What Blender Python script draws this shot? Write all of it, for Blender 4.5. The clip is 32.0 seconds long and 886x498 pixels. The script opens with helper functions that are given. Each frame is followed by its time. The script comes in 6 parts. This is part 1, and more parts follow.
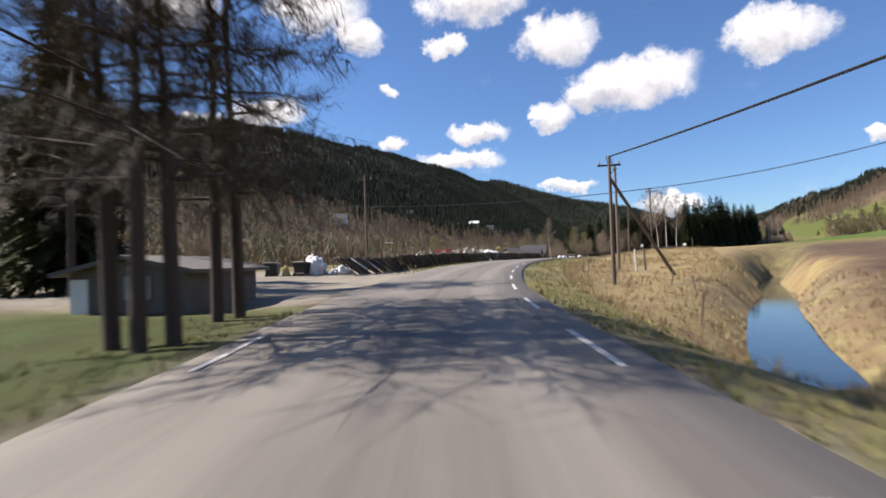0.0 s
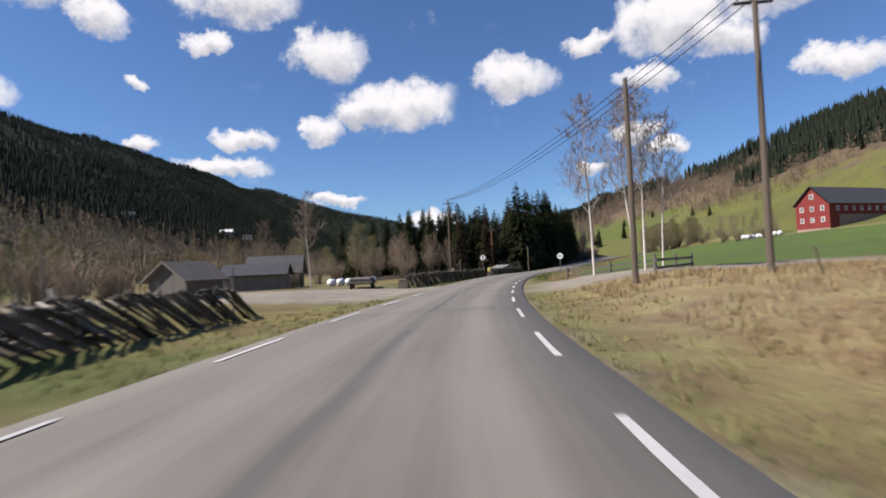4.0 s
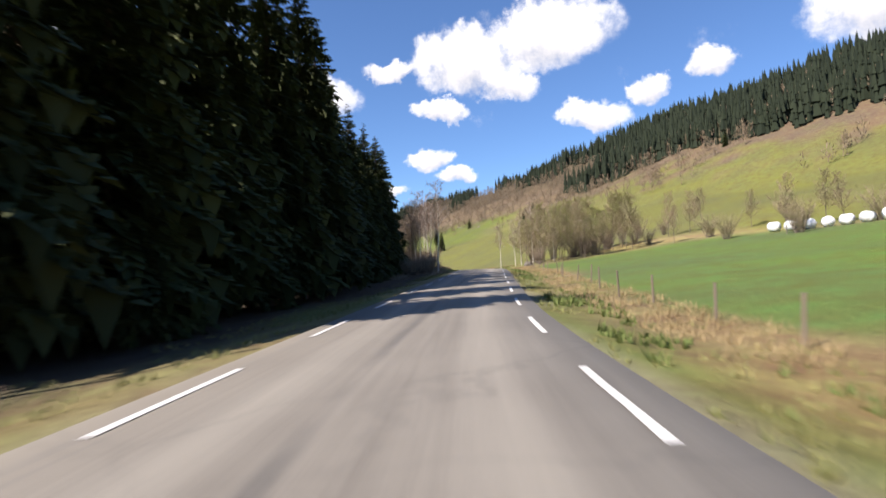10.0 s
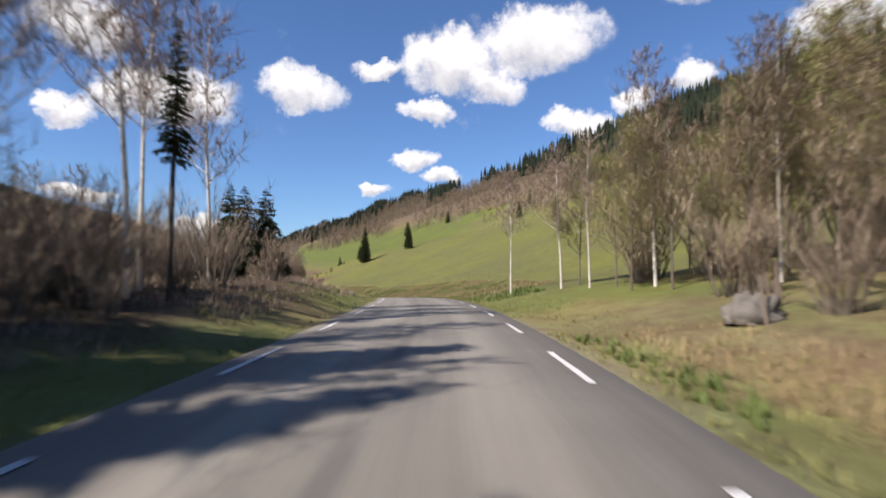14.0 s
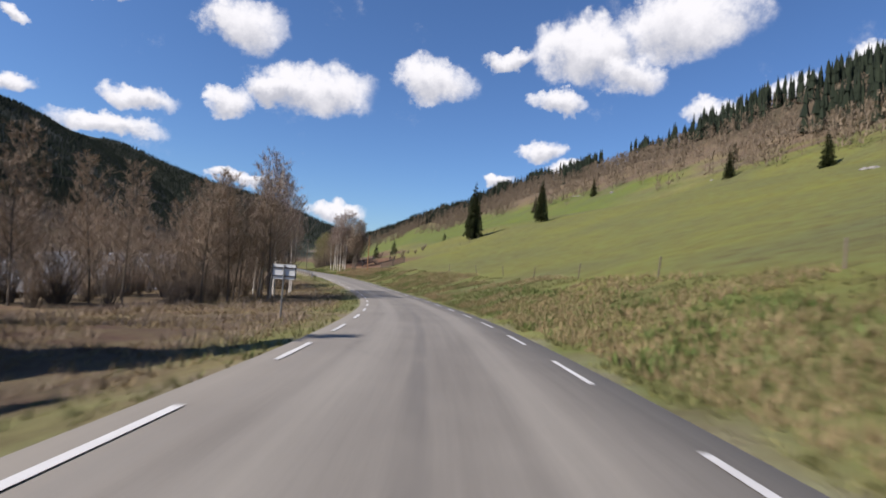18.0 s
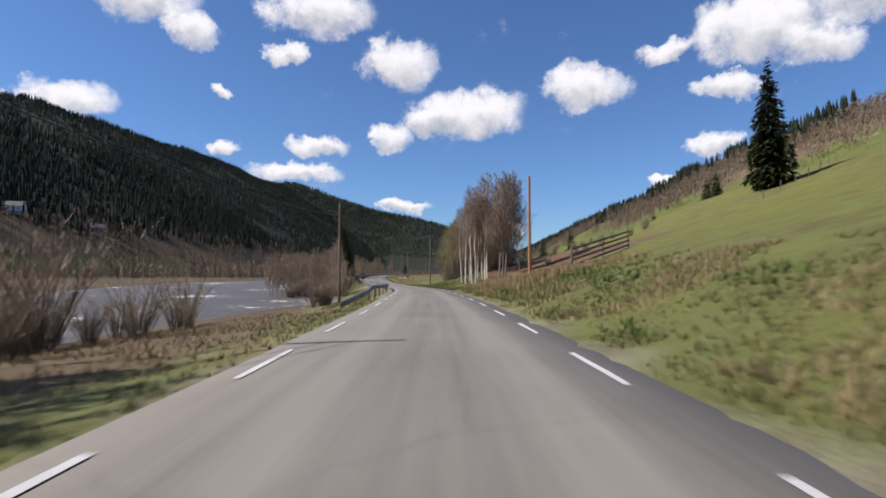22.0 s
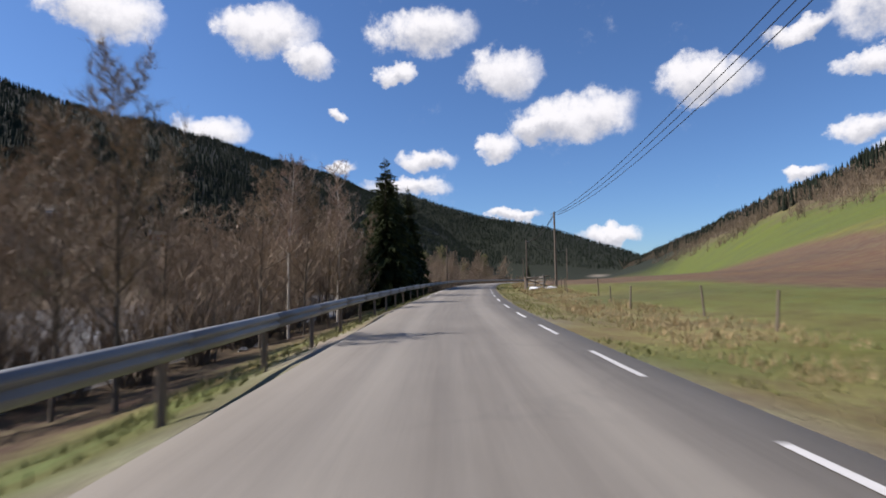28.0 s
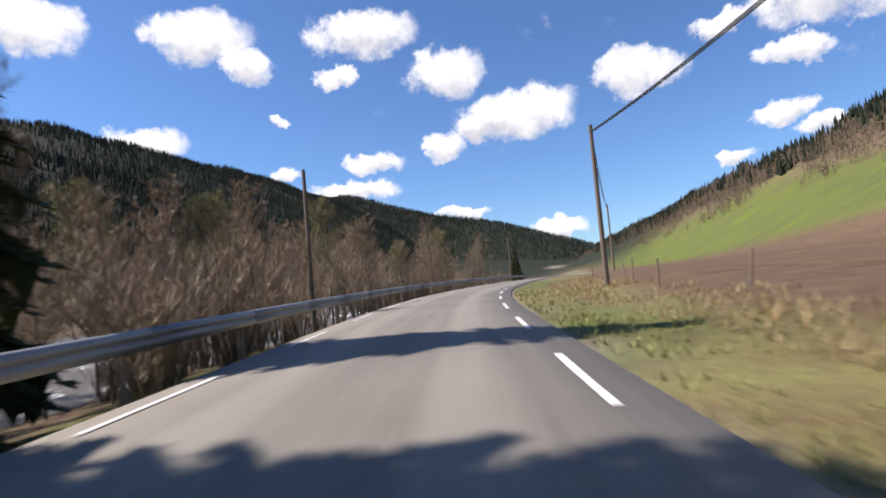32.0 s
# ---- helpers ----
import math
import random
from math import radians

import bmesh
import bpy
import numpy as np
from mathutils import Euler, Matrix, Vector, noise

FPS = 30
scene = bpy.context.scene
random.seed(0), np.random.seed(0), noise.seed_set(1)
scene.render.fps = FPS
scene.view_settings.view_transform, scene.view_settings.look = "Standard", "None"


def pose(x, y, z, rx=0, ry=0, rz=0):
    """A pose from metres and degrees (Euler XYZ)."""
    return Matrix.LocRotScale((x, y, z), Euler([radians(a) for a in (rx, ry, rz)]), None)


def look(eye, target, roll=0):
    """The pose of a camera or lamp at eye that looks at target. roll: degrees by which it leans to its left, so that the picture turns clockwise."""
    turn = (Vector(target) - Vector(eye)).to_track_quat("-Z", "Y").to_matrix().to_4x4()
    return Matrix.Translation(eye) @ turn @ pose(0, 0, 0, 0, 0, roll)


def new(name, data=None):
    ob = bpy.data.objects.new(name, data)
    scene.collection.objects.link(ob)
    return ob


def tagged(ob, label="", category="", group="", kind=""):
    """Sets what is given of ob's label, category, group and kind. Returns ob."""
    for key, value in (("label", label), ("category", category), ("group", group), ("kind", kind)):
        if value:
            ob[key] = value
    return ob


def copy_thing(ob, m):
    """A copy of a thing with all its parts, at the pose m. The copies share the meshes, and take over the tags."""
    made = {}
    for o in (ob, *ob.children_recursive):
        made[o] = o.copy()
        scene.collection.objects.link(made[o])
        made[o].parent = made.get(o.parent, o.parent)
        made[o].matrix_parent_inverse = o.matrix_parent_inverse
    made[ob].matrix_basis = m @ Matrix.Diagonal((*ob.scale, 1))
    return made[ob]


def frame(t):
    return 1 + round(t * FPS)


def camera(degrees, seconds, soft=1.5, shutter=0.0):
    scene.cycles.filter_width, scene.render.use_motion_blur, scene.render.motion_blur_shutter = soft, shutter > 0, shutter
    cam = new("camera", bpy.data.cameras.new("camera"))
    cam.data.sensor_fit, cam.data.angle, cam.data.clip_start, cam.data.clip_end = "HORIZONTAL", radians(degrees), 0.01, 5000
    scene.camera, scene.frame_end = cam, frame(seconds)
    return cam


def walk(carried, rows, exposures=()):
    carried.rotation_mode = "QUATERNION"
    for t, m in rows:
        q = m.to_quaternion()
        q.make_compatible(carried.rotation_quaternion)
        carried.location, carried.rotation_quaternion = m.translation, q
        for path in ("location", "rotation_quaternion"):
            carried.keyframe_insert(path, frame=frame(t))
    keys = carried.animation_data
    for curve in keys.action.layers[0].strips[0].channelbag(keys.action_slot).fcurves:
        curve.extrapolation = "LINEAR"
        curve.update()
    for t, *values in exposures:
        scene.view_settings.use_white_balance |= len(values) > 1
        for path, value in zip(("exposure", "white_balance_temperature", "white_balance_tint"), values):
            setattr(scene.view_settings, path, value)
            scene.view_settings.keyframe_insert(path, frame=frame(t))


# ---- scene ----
cam = camera(78.9, 32.0, soft=1.7, shutter=0.3)
PATH = [
    (0.0, 0.00, 0.00, -0.00, 91.38, 2.00, 0.05),
    (0.5, 0.28, 9.35, 0.06, 92.53, 2.00, -1.12),
    (1.0, 0.82, 18.72, 0.25, 93.20, 1.91, -3.27),
    (1.5, 1.81, 27.92, 0.55, 92.99, 1.27, -7.12),
    (2.0, 3.49, 37.11, 0.87, 92.61, 1.36, -11.34),
    (2.5, 5.80, 46.27, 1.13, 92.49, 1.97, -14.82),
    (3.0, 8.63, 55.39, 1.27, 92.14, 2.68, -17.72),
    (3.5, 11.88, 64.36, 1.34, 91.87, 2.84, -20.56),
    (4.0, 15.60, 73.07, 1.37, 91.92, 2.38, -24.10),
    (4.5, 19.76, 81.52, 1.36, 92.21, 1.72, -26.73),
    (5.0, 24.27, 89.72, 1.34, 92.63, 1.12, -29.28),
    (5.5, 29.01, 97.68, 1.32, 93.04, 0.74, -30.65),
    (6.0, 33.97, 105.39, 1.33, 93.30, 0.69, -32.35),
    (6.5, 39.13, 112.93, 1.37, 93.18, 0.88, -33.89),
    (7.0, 44.46, 120.31, 1.40, 92.92, 1.27, -35.49),
    (7.5, 49.88, 127.44, 1.36, 92.62, 1.64, -37.32),
    (8.0, 55.42, 134.32, 1.38, 92.44, 1.66, -39.27),
    (8.5, 61.09, 140.96, 1.35, 92.36, 1.96, -40.99),
    (9.0, 66.92, 147.30, 1.30, 92.43, 2.27, -42.98),
    (9.5, 72.95, 153.46, 1.23, 92.79, 2.68, -44.12),
    (10.0, 79.14, 159.50, 1.28, 93.17, 2.00, -45.33),
    (10.5, 85.59, 165.37, 1.50, 93.35, 0.98, -47.78),
    (11.0, 92.23, 171.04, 1.82, 93.82, -0.07, -49.41),
    (11.5, 99.02, 176.63, 2.16, 94.41, -0.97, -50.18),
    (12.0, 105.96, 182.32, 2.54, 94.43, -0.60, -50.30),
    (12.5, 112.98, 188.03, 2.97, 93.89, -0.11, -50.63),
    (13.0, 119.96, 193.71, 3.33, 93.75, -0.31, -49.85),
    (13.5, 126.73, 199.40, 3.59, 93.53, -0.32, -48.72),
    (14.0, 133.25, 205.14, 3.76, 93.24, -0.26, -47.48),
    (14.5, 139.59, 210.94, 3.85, 93.42, -0.56, -45.63),
    (15.0, 145.82, 217.00, 3.88, 93.26, -1.11, -44.57),
    (15.5, 151.97, 223.27, 3.84, 92.92, -1.97, -43.06),
    (16.0, 158.01, 229.76, 3.74, 92.54, -3.05, -41.57),
    (16.5, 163.93, 236.45, 3.56, 92.21, -4.02, -40.41),
    (17.0, 169.70, 243.36, 3.32, 92.00, -4.23, -38.39),
    (17.5, 175.28, 250.51, 3.00, 91.89, -4.07, -36.55),
    (18.0, 180.65, 257.89, 2.65, 91.86, -3.97, -34.78),
    (18.5, 185.80, 265.47, 2.30, 91.53, -4.15, -32.94),
    (19.0, 190.73, 273.17, 2.00, 91.47, -4.35, -31.55),
    (19.5, 195.26, 280.86, 1.65, 91.59, -4.15, -29.33),
    (20.0, 199.35, 288.55, 1.29, 92.09, -3.29, -26.43),
    (20.5, 203.01, 296.25, 0.96, 92.58, -2.49, -23.65),
    (21.0, 206.26, 303.89, 0.76, 92.84, -1.22, -21.18),
    (21.5, 209.18, 311.52, 0.69, 92.90, -0.64, -19.27),
    (22.0, 211.77, 319.16, 0.67, 92.90, -0.02, -17.49),
    (22.5, 214.14, 326.85, 0.71, 92.84, 0.35, -16.06),
    (23.0, 216.39, 334.60, 0.77, 92.87, 0.50, -14.84),
    (23.5, 218.50, 342.28, 0.73, 92.93, 0.35, -13.91),
    (24.0, 220.40, 349.96, 0.69, 92.61, 0.32, -12.86),
    (24.5, 222.19, 357.68, 0.69, 92.80, 0.40, -12.20),
    (25.0, 223.87, 365.43, 0.65, 92.78, -0.11, -11.26),
    (25.5, 225.37, 373.20, 0.61, 92.65, -0.31, -9.92),
    (26.0, 226.73, 380.94, 0.53, 92.69, -0.23, -8.72),
    (26.5, 227.97, 388.70, 0.46, 93.18, -0.35, -7.89),
    (27.0, 229.03, 396.62, 0.43, 93.55, -0.12, -6.09),
    (27.5, 229.96, 404.67, 0.45, 93.82, 0.38, -5.59),
    (28.0, 230.88, 412.79, 0.49, 94.00, 1.12, -5.72),
    (28.5, 231.90, 420.94, 0.56, 94.03, 2.10, -7.05),
    (29.0, 233.09, 429.09, 0.64, 93.85, 3.25, -7.34),
    (29.5, 234.39, 437.26, 0.77, 93.60, 3.75, -7.88),
    (30.0, 235.83, 445.51, 0.97, 93.43, 4.21, -9.02),
    (30.5, 237.40, 453.94, 1.21, 93.03, 4.27, -10.14),
    (31.0, 239.07, 462.36, 1.39, 93.06, 4.39, -10.15),
    (31.5, 240.71, 470.74, 1.48, 93.52, 4.72, -10.25),
    (32.0, 242.36, 479.00, 1.50, 93.81, 5.10, -10.46),
]
walk(cam, [(t, pose(*row)) for t, *row in PATH], exposures=[(t, e, float(np.interp(t, (0, 2, 7, 9, 13, 17, 29, 32), (6700, 6500, 6550, 6750, 6700, 6400, 6400, 6600))), 15) for t, e in (
    (0.0, 0.85), (1.0, 0.85), (2.0, 0.65), (3.0, 0.55), (8.0, 0.6), (9.0, 0.9), (10.0, 1.15), (11.0, 1.25), (12.0, 1.2), (13.0, 1.0), (14.0, 0.8),
    (16.0, 0.55), (17.0, 0.55), (29.5, 0.55), (30.5, 0.7), (31.0, 0.85), (32.0, 0.95))])

# ---- sky and sun ----
SUN_AZ, SUN_EL = 280.0, 43.5


def way(az, el):
    a, e = radians(az), radians(el)
    return Vector((math.sin(a) * math.cos(e), math.cos(a) * math.cos(e), math.sin(e)))


class Nodes:
    """A small helper to write node trees in a few words."""

    def __init__(self, tree):
        self.t = tree
        tree.nodes.clear()

    def add(self, kind, ins=None, **props):
        n = self.t.nodes.new(kind)
        for k, v in props.items():
            if k == "operation":
                n.operation = v
            elif k == "blend_type":
                n.blend_type = v
            elif k == "data_type":
                n.data_type = v
            elif k == "clamp":
                n.use_clamp = v
            elif k == "attribute_name":
                n.attribute_name = v
            elif k == "feature":
                n.feature = v
        for k, v in (ins or {}).items():
            if hasattr(v, "is_output") or hasattr(v, "links"):
                self.t.links.new(v, n.inputs[k])
            else:
                n.inputs[k].default_value = v
        return n

    def math(self, op, a, b=0.0, c=0.0, clamp=False):
        return self.add("ShaderNodeMath", {0: a, 1: b, 2: c}, operation=op, clamp=clamp).outputs[0]

    def mix(self, fac, a, b, blend="MIX"):
        n = self.add("ShaderNodeMix", {0: fac, 6: a, 7: b}, data_type="RGBA", blend_type=blend)
        return n.outputs[2]

    def noise(self, vec, scale, detail=4.0, rough=0.55, w=None):
        n = self.add("ShaderNodeTexNoise", {"Vector": vec, "Scale": scale, "Detail": detail, "Roughness": rough})
        return n

    def ramp(self, fac, stops):
        n = self.add("ShaderNodeValToRGB", {0: fac})
        e = n.color_ramp.elements
        while len(e) < len(stops):
            e.new(0.5)
        for el, (p, c) in zip(e, stops):
            el.position, el.color = p, (*c, 1) if len(c) == 3 else c
        return n.outputs[0]

    def step(self, x, a, b):
        n = self.add("ShaderNodeMapRange", {0: x, 1: a, 2: b})
        n.interpolation_type = "SMOOTHSTEP"
        return n.outputs[0]


# Fair-weather clouds: azimuth, elevation, half width and half height in degrees.
CLOUDS = [
    (20.0, 17.0, 7.2, 3.0), (16.0, 16.4, 3.5, 2.0), (12.8, 21.9, 4.4, 3.0), (12.2, 14.4, 2.6, 1.7), (32.4, 19.0, 4.9, 2.6),
    (4.2, 13.4, 4.0, 1.5), (48.4, 22.4, 6.0, 3.6), (57.5, 24.2, 8.0, 3.6), (46.0, 17.8, 3.2, 1.3), (53.0, 19.9, 3.6, 2.3),
]
CLOUDS_B = [
    (40.3, 21.8, 3.8, 1.1), (44.5, 12.8, 2.8, 1.5), (47.4, 10.8, 2.6, 1.1), (62.0, 16.2, 4.0, 1.7), (67.4, 17.8, 2.2, 1.4),
    (72.8, 19.1, 2.6, 1.6), (86.3, 21.2, 6.0, 4.0), (4.2, 26.0, 6.0, 2.8), (-12.4, 25.2, 5.4, 2.8), (-8.2, 22.8, 3.0, 2.0),
]
CLOUDS_C = [
    (1.0, 22.2, 2.6, 1.2), (-18.0, 15.4, 4.6, 1.9), (-24.0, 14.4, 2.4, 1.0), (1.8, 10.5, 6.0, 1.2), (13.6, 7.4, 3.0, 0.8),
    (40.1, 9.5, 2.0, 0.8), (-5.0, 12.7, 1.8, 0.8), (-5.1, 17.6, 1.5, 0.7), (23.0, 5.0, 4.0, 1.3), (-27.0, 24.5, 5.0, 2.6), (75.0, 28.0, 6.0, 2.6),
]


def make_world():
    world = bpy.data.worlds.new("sky")
    scene.world = world
    world.use_nodes = True
    n = Nodes(world.node_tree)
    sky = n.add("ShaderNodeTexSky")
    sky.sky_type, sky.sun_disc = "NISHITA", False
    sky.sun_elevation, sky.sun_rotation = radians(SUN_EL), radians(SUN_AZ)
    sky.air_density, sky.dust_density, sky.ozone_density = 1.0, 0.2, 3.0
    at = n.add("ShaderNodeTexCoord").outputs["Generated"]
    wob = n.noise(at, 13.0, 8.0, 0.62)
    off = n.add("ShaderNodeVectorMath", {0: wob.outputs["Color"], 1: (0.5, 0.5, 0.5)}, operation="SUBTRACT").outputs[0]
    off = n.add("ShaderNodeVectorMath", {0: off, 1: (0.085, 0.085, 0.075)}, operation="MULTIPLY").outputs[0]
    curl = n.add("ShaderNodeVectorMath", {0: n.noise(at, 46.0, 6.0, 0.65).outputs["Color"], 1: (0.5, 0.5, 0.5)}, operation="SUBTRACT").outputs[0]
    curl = n.add("ShaderNodeVectorMath", {0: curl, 1: (0.022, 0.022, 0.018)}, operation="MULTIPLY").outputs[0]
    off = n.add("ShaderNodeVectorMath", {0: off, 1: curl}, operation="ADD").outputs[0]
    v = n.add("ShaderNodeVectorMath", {0: at, 1: off}, operation="ADD").outputs[0]
    near, lift = None, None
    for az, el, w, h in CLOUDS + CLOUDS_B + CLOUDS_C:
        c = way(az, el)
        right = Vector((c.y, -c.x, 0)).normalized()
        up = right.cross(c)
        u = n.add("ShaderNodeVectorMath", {0: v, 1: right / math.sin(radians(w * 1.04))}, operation="DOT_PRODUCT").outputs["Value"]
        q = n.add("ShaderNodeVectorMath", {0: v, 1: up / math.sin(radians(h * 1.05))}, operation="DOT_PRODUCT").outputs["Value"]
        r2 = n.math("MULTIPLY_ADD", u, u, n.math("MULTIPLY", q, q))
        inside = n.math("SUBTRACT", 1.0, r2, clamp=True)
        high = n.math("MULTIPLY", inside, q)
        near = inside if near is None else n.math("MAXIMUM", near, inside)
        lift = high if lift is None else n.math("ADD", lift, high)
    fine = n.noise(at, 26.0, 9.0, 0.66).outputs["Fac"]
    dens = n.math("MULTIPLY_ADD", n.math("SUBTRACT", fine, 0.5), 1.35, near)
    dens = n.math("MULTIPLY", dens, n.step(near, 0.0, 0.42))
    wisp = n.step(n.noise(at, 9.0, 8.0, 0.7).outputs["Fac"], 0.60, 0.85)
    mask = n.math("MAXIMUM", n.step(dens, 0.02, 0.85), n.math("MULTIPLY", wisp, 0.35), clamp=True)
    shade = n.step(n.math("MULTIPLY_ADD", n.math("SUBTRACT", fine, 0.5), 0.8, lift), -0.55, 0.22)
    white = n.mix(shade, (5.4, 5.6, 6.1, 1), (9.8, 9.8, 9.8, 1))
    blue = n.mix(1.0, sky.outputs[0], (0.72, 0.95, 1.22, 1), "MULTIPLY")
    out = n.mix(mask, blue, white)
    bg = n.add("ShaderNodeBackground", {"Color": out, "Strength": 0.068})
    n.add("ShaderNodeOutputWorld", {"Surface": bg.outputs[0]})


make_world()
sun = new("sun", bpy.data.lights.new("sun", "SUN"))
sun.data.energy, sun.data.angle, sun.data.color = 4.8, radians(0.55), (1.0, 0.95, 0.87)
sun.matrix_world = look(way(SUN_AZ, SUN_EL) * 500, (0, 0, 0))
tagged(sun, kind="structure")

# ---- materials ----


def material(name, build):
    m = bpy.data.materials.new(name)
    m.use_nodes = True
    n = Nodes(m.node_tree)
    at = n.add("ShaderNodeTexCoord").outputs["Object"]
    shader = n.add("ShaderNodeBsdfPrincipled")
    n.add("ShaderNodeOutputMaterial", {"Surface": shader.outputs[0]})
    build(n, at, shader)
    return m


def feed(n, shader, **ins):
    for k, v in ins.items():
        k = k.replace("_", " ")
        if hasattr(v, "is_output"):
            n.t.links.new(v, shader.inputs[k])
        else:
            shader.inputs[k].default_value = v


def bump(n, height, strength, distance=0.02):
    return n.add("ShaderNodeBump", {"Height": height, "Strength": strength, "Distance": distance}).outputs[0]


def plain(name, a, b, scale=6.0, rough=0.75, metal=0.0, relief=0.25, spread=0.12, stretch=(1, 1, 1)):
    """Two tones mixed by noise at two scales, a random tone for each object, and fine relief."""
    def build(n, at, sh):
        v = n.add("ShaderNodeMapping", {"Vector": at, "Scale": stretch}).outputs[0]
        big = n.noise(v, scale * 0.25, 3.0).outputs["Fac"]
        small = n.noise(v, scale * 3.0, 5.0, 0.65).outputs["Fac"]
        f = n.math("MULTIPLY_ADD", big, 0.9, n.math("MULTIPLY_ADD", small, 0.7, -0.3), clamp=True)
        deep = 1.0 if min(a) > 0.55 else 0.72
        col = n.mix(f, (*(deep * q for q in a), 1), (*(deep * q for q in b), 1))
        rnd = n.add("ShaderNodeObjectInfo").outputs["Random"]
        hsv = n.add("ShaderNodeHueSaturation", {"Value": n.math("MULTIPLY_ADD", rnd, 2 * spread, 1 - spread), "Color": col})
        feed(n, sh, Base_Color=hsv.outputs[0], Roughness=n.math("MULTIPLY_ADD", small, 0.2, rough - 0.1), Metallic=metal,
             Normal=bump(n, small, relief))
    return material(name, build)


def leafy(name, a, b, rough=0.7, glow=0.0):
    """Foliage, twigs and blades: a tone for each loose piece."""
    def build(n, at, sh):
        isl = n.add("ShaderNodeNewGeometry").outputs["Random Per Island"]
        rnd = n.add("ShaderNodeObjectInfo").outputs["Random"]
        big = n.noise(at, 0.7, 3.0).outputs["Fac"]
        f = n.math("MULTIPLY_ADD", isl, 0.6, n.math("MULTIPLY_ADD", big, 0.8, -0.2), clamp=True)
        col = n.mix(f, (*a, 1), (*b, 1))
        hsv = n.add("ShaderNodeHueSaturation", {"Value": n.math("MULTIPLY_ADD", rnd, 0.4, 0.8), "Color": col})
        feed(n, sh, Base_Color=hsv.outputs[0], Roughness=rough)
        sh.inputs["Specular IOR Level"].default_value = 0.2
    return material(name, build)


def asphalt_nodes(n, at, sh):
    uv = n.add("ShaderNodeUVMap").outputs[0]
    xyz = n.add("ShaderNodeSeparateXYZ", {0: uv})
    d = xyz.outputs[0]
    big = n.noise(at, 0.35, 4.0).outputs["Fac"]
    long = n.add("ShaderNodeMapping", {"Vector": uv, "Scale": (1.6, 0.05, 1)}).outputs[0]
    streak = n.noise(long, 2.2, 6.0, 0.65).outputs["Fac"]
    grain = n.noise(at, 60.0, 4.0, 0.7).outputs["Fac"]
    wav = n.noise(n.add("ShaderNodeMapping", {"Vector": uv, "Scale": (0.2, 0.03, 1)}).outputs[0], 1.0, 2.0).outputs["Fac"]
    ds = n.math("MULTIPLY_ADD", n.math("SUBTRACT", wav, 0.5), 0.9, d)
    # worn wheel tracks are paler, the strips between darker
    track = n.math("ABSOLUTE", n.math("SUBTRACT", n.math("ABSOLUTE", ds), 1.25))
    worn = n.step(track, 0.55, 0.1)
    edge = n.step(n.math("ABSOLUTE", d), 2.45, 2.95)
    f = n.math("MULTIPLY_ADD", streak, 0.55, n.math("MULTIPLY_ADD", big, 0.35, n.math("MULTIPLY", worn, 0.22)))
    f = n.math("MULTIPLY_ADD", grain, 0.25, n.math("SUBTRACT", f, 0.2), clamp=True)
    col = n.ramp(f, [(0.15, (0.115, 0.101, 0.084)), (0.5, (0.187, 0.168, 0.141)), (0.9, (0.252, 0.228, 0.190))])
    col = n.mix(n.math("MULTIPLY", edge, 0.55), col, (0.17, 0.153, 0.128, 1))
    # the dark seam between the lanes and a softer tar streak beside it
    seam_at = n.math("MULTIPLY_ADD", n.math("SUBTRACT", n.noise(n.add("ShaderNodeMapping", {"Vector": uv, "Scale": (0.1, 0.12, 1)}).outputs[0], 1.0, 4.0).outputs["Fac"], 0.5), 0.55, d)
    seam = n.step(n.math("ABSOLUTE", n.math("ADD", seam_at, 0.22)), 0.20, 0.03)
    seam = n.math("MULTIPLY", seam, n.step(n.noise(n.add("ShaderNodeMapping", {"Vector": uv, "Scale": (0.5, 0.16, 1)}).outputs[0], 1.0, 4.0).outputs["Fac"], 0.34, 0.52))
    tar = n.math("MULTIPLY", n.step(n.math("ABSOLUTE", n.math("ADD", seam_at, 2.3)), 0.5, 0.05), n.step(streak, 0.42, 0.60))
    early = n.step(xyz.outputs[1], 420.0, 250.0)
    seam, tar = n.math("MULTIPLY", seam, n.math("MULTIPLY_ADD", early, 0.85, 0.15)), n.math("MULTIPLY", tar, n.math("MULTIPLY_ADD", early, 0.8, 0.2))
    col = n.mix(n.math("MULTIPLY", seam, 0.6), col, (0.07, 0.065, 0.060, 1))
    col = n.mix(n.math("MULTIPLY", tar, 0.42), col, (0.088, 0.082, 0.076, 1))
    # sealed cracks and patches
    crack = n.add("ShaderNodeTexVoronoi", {"Vector": n.add("ShaderNodeVectorMath", {0: uv, 1: n.noise(at, 0.9, 4.0).outputs["Color"]}, operation="ADD").outputs[0],
                  "Scale": 0.16}, feature="DISTANCE_TO_EDGE").outputs[0]
    line = n.math("MULTIPLY", n.step(crack, 0.008, 0.003), n.step(n.noise(at, 0.06, 2.0).outputs["Fac"], 0.52, 0.6))
    col = n.mix(n.math("MULTIPLY", line, 0.16), col, (0.045, 0.044, 0.043, 1))
    feed(n, sh, Base_Color=col, Roughness=n.math("MULTIPLY_ADD", grain, 0.2, 0.72), Normal=bump(n, grain, 0.5, 0.008))


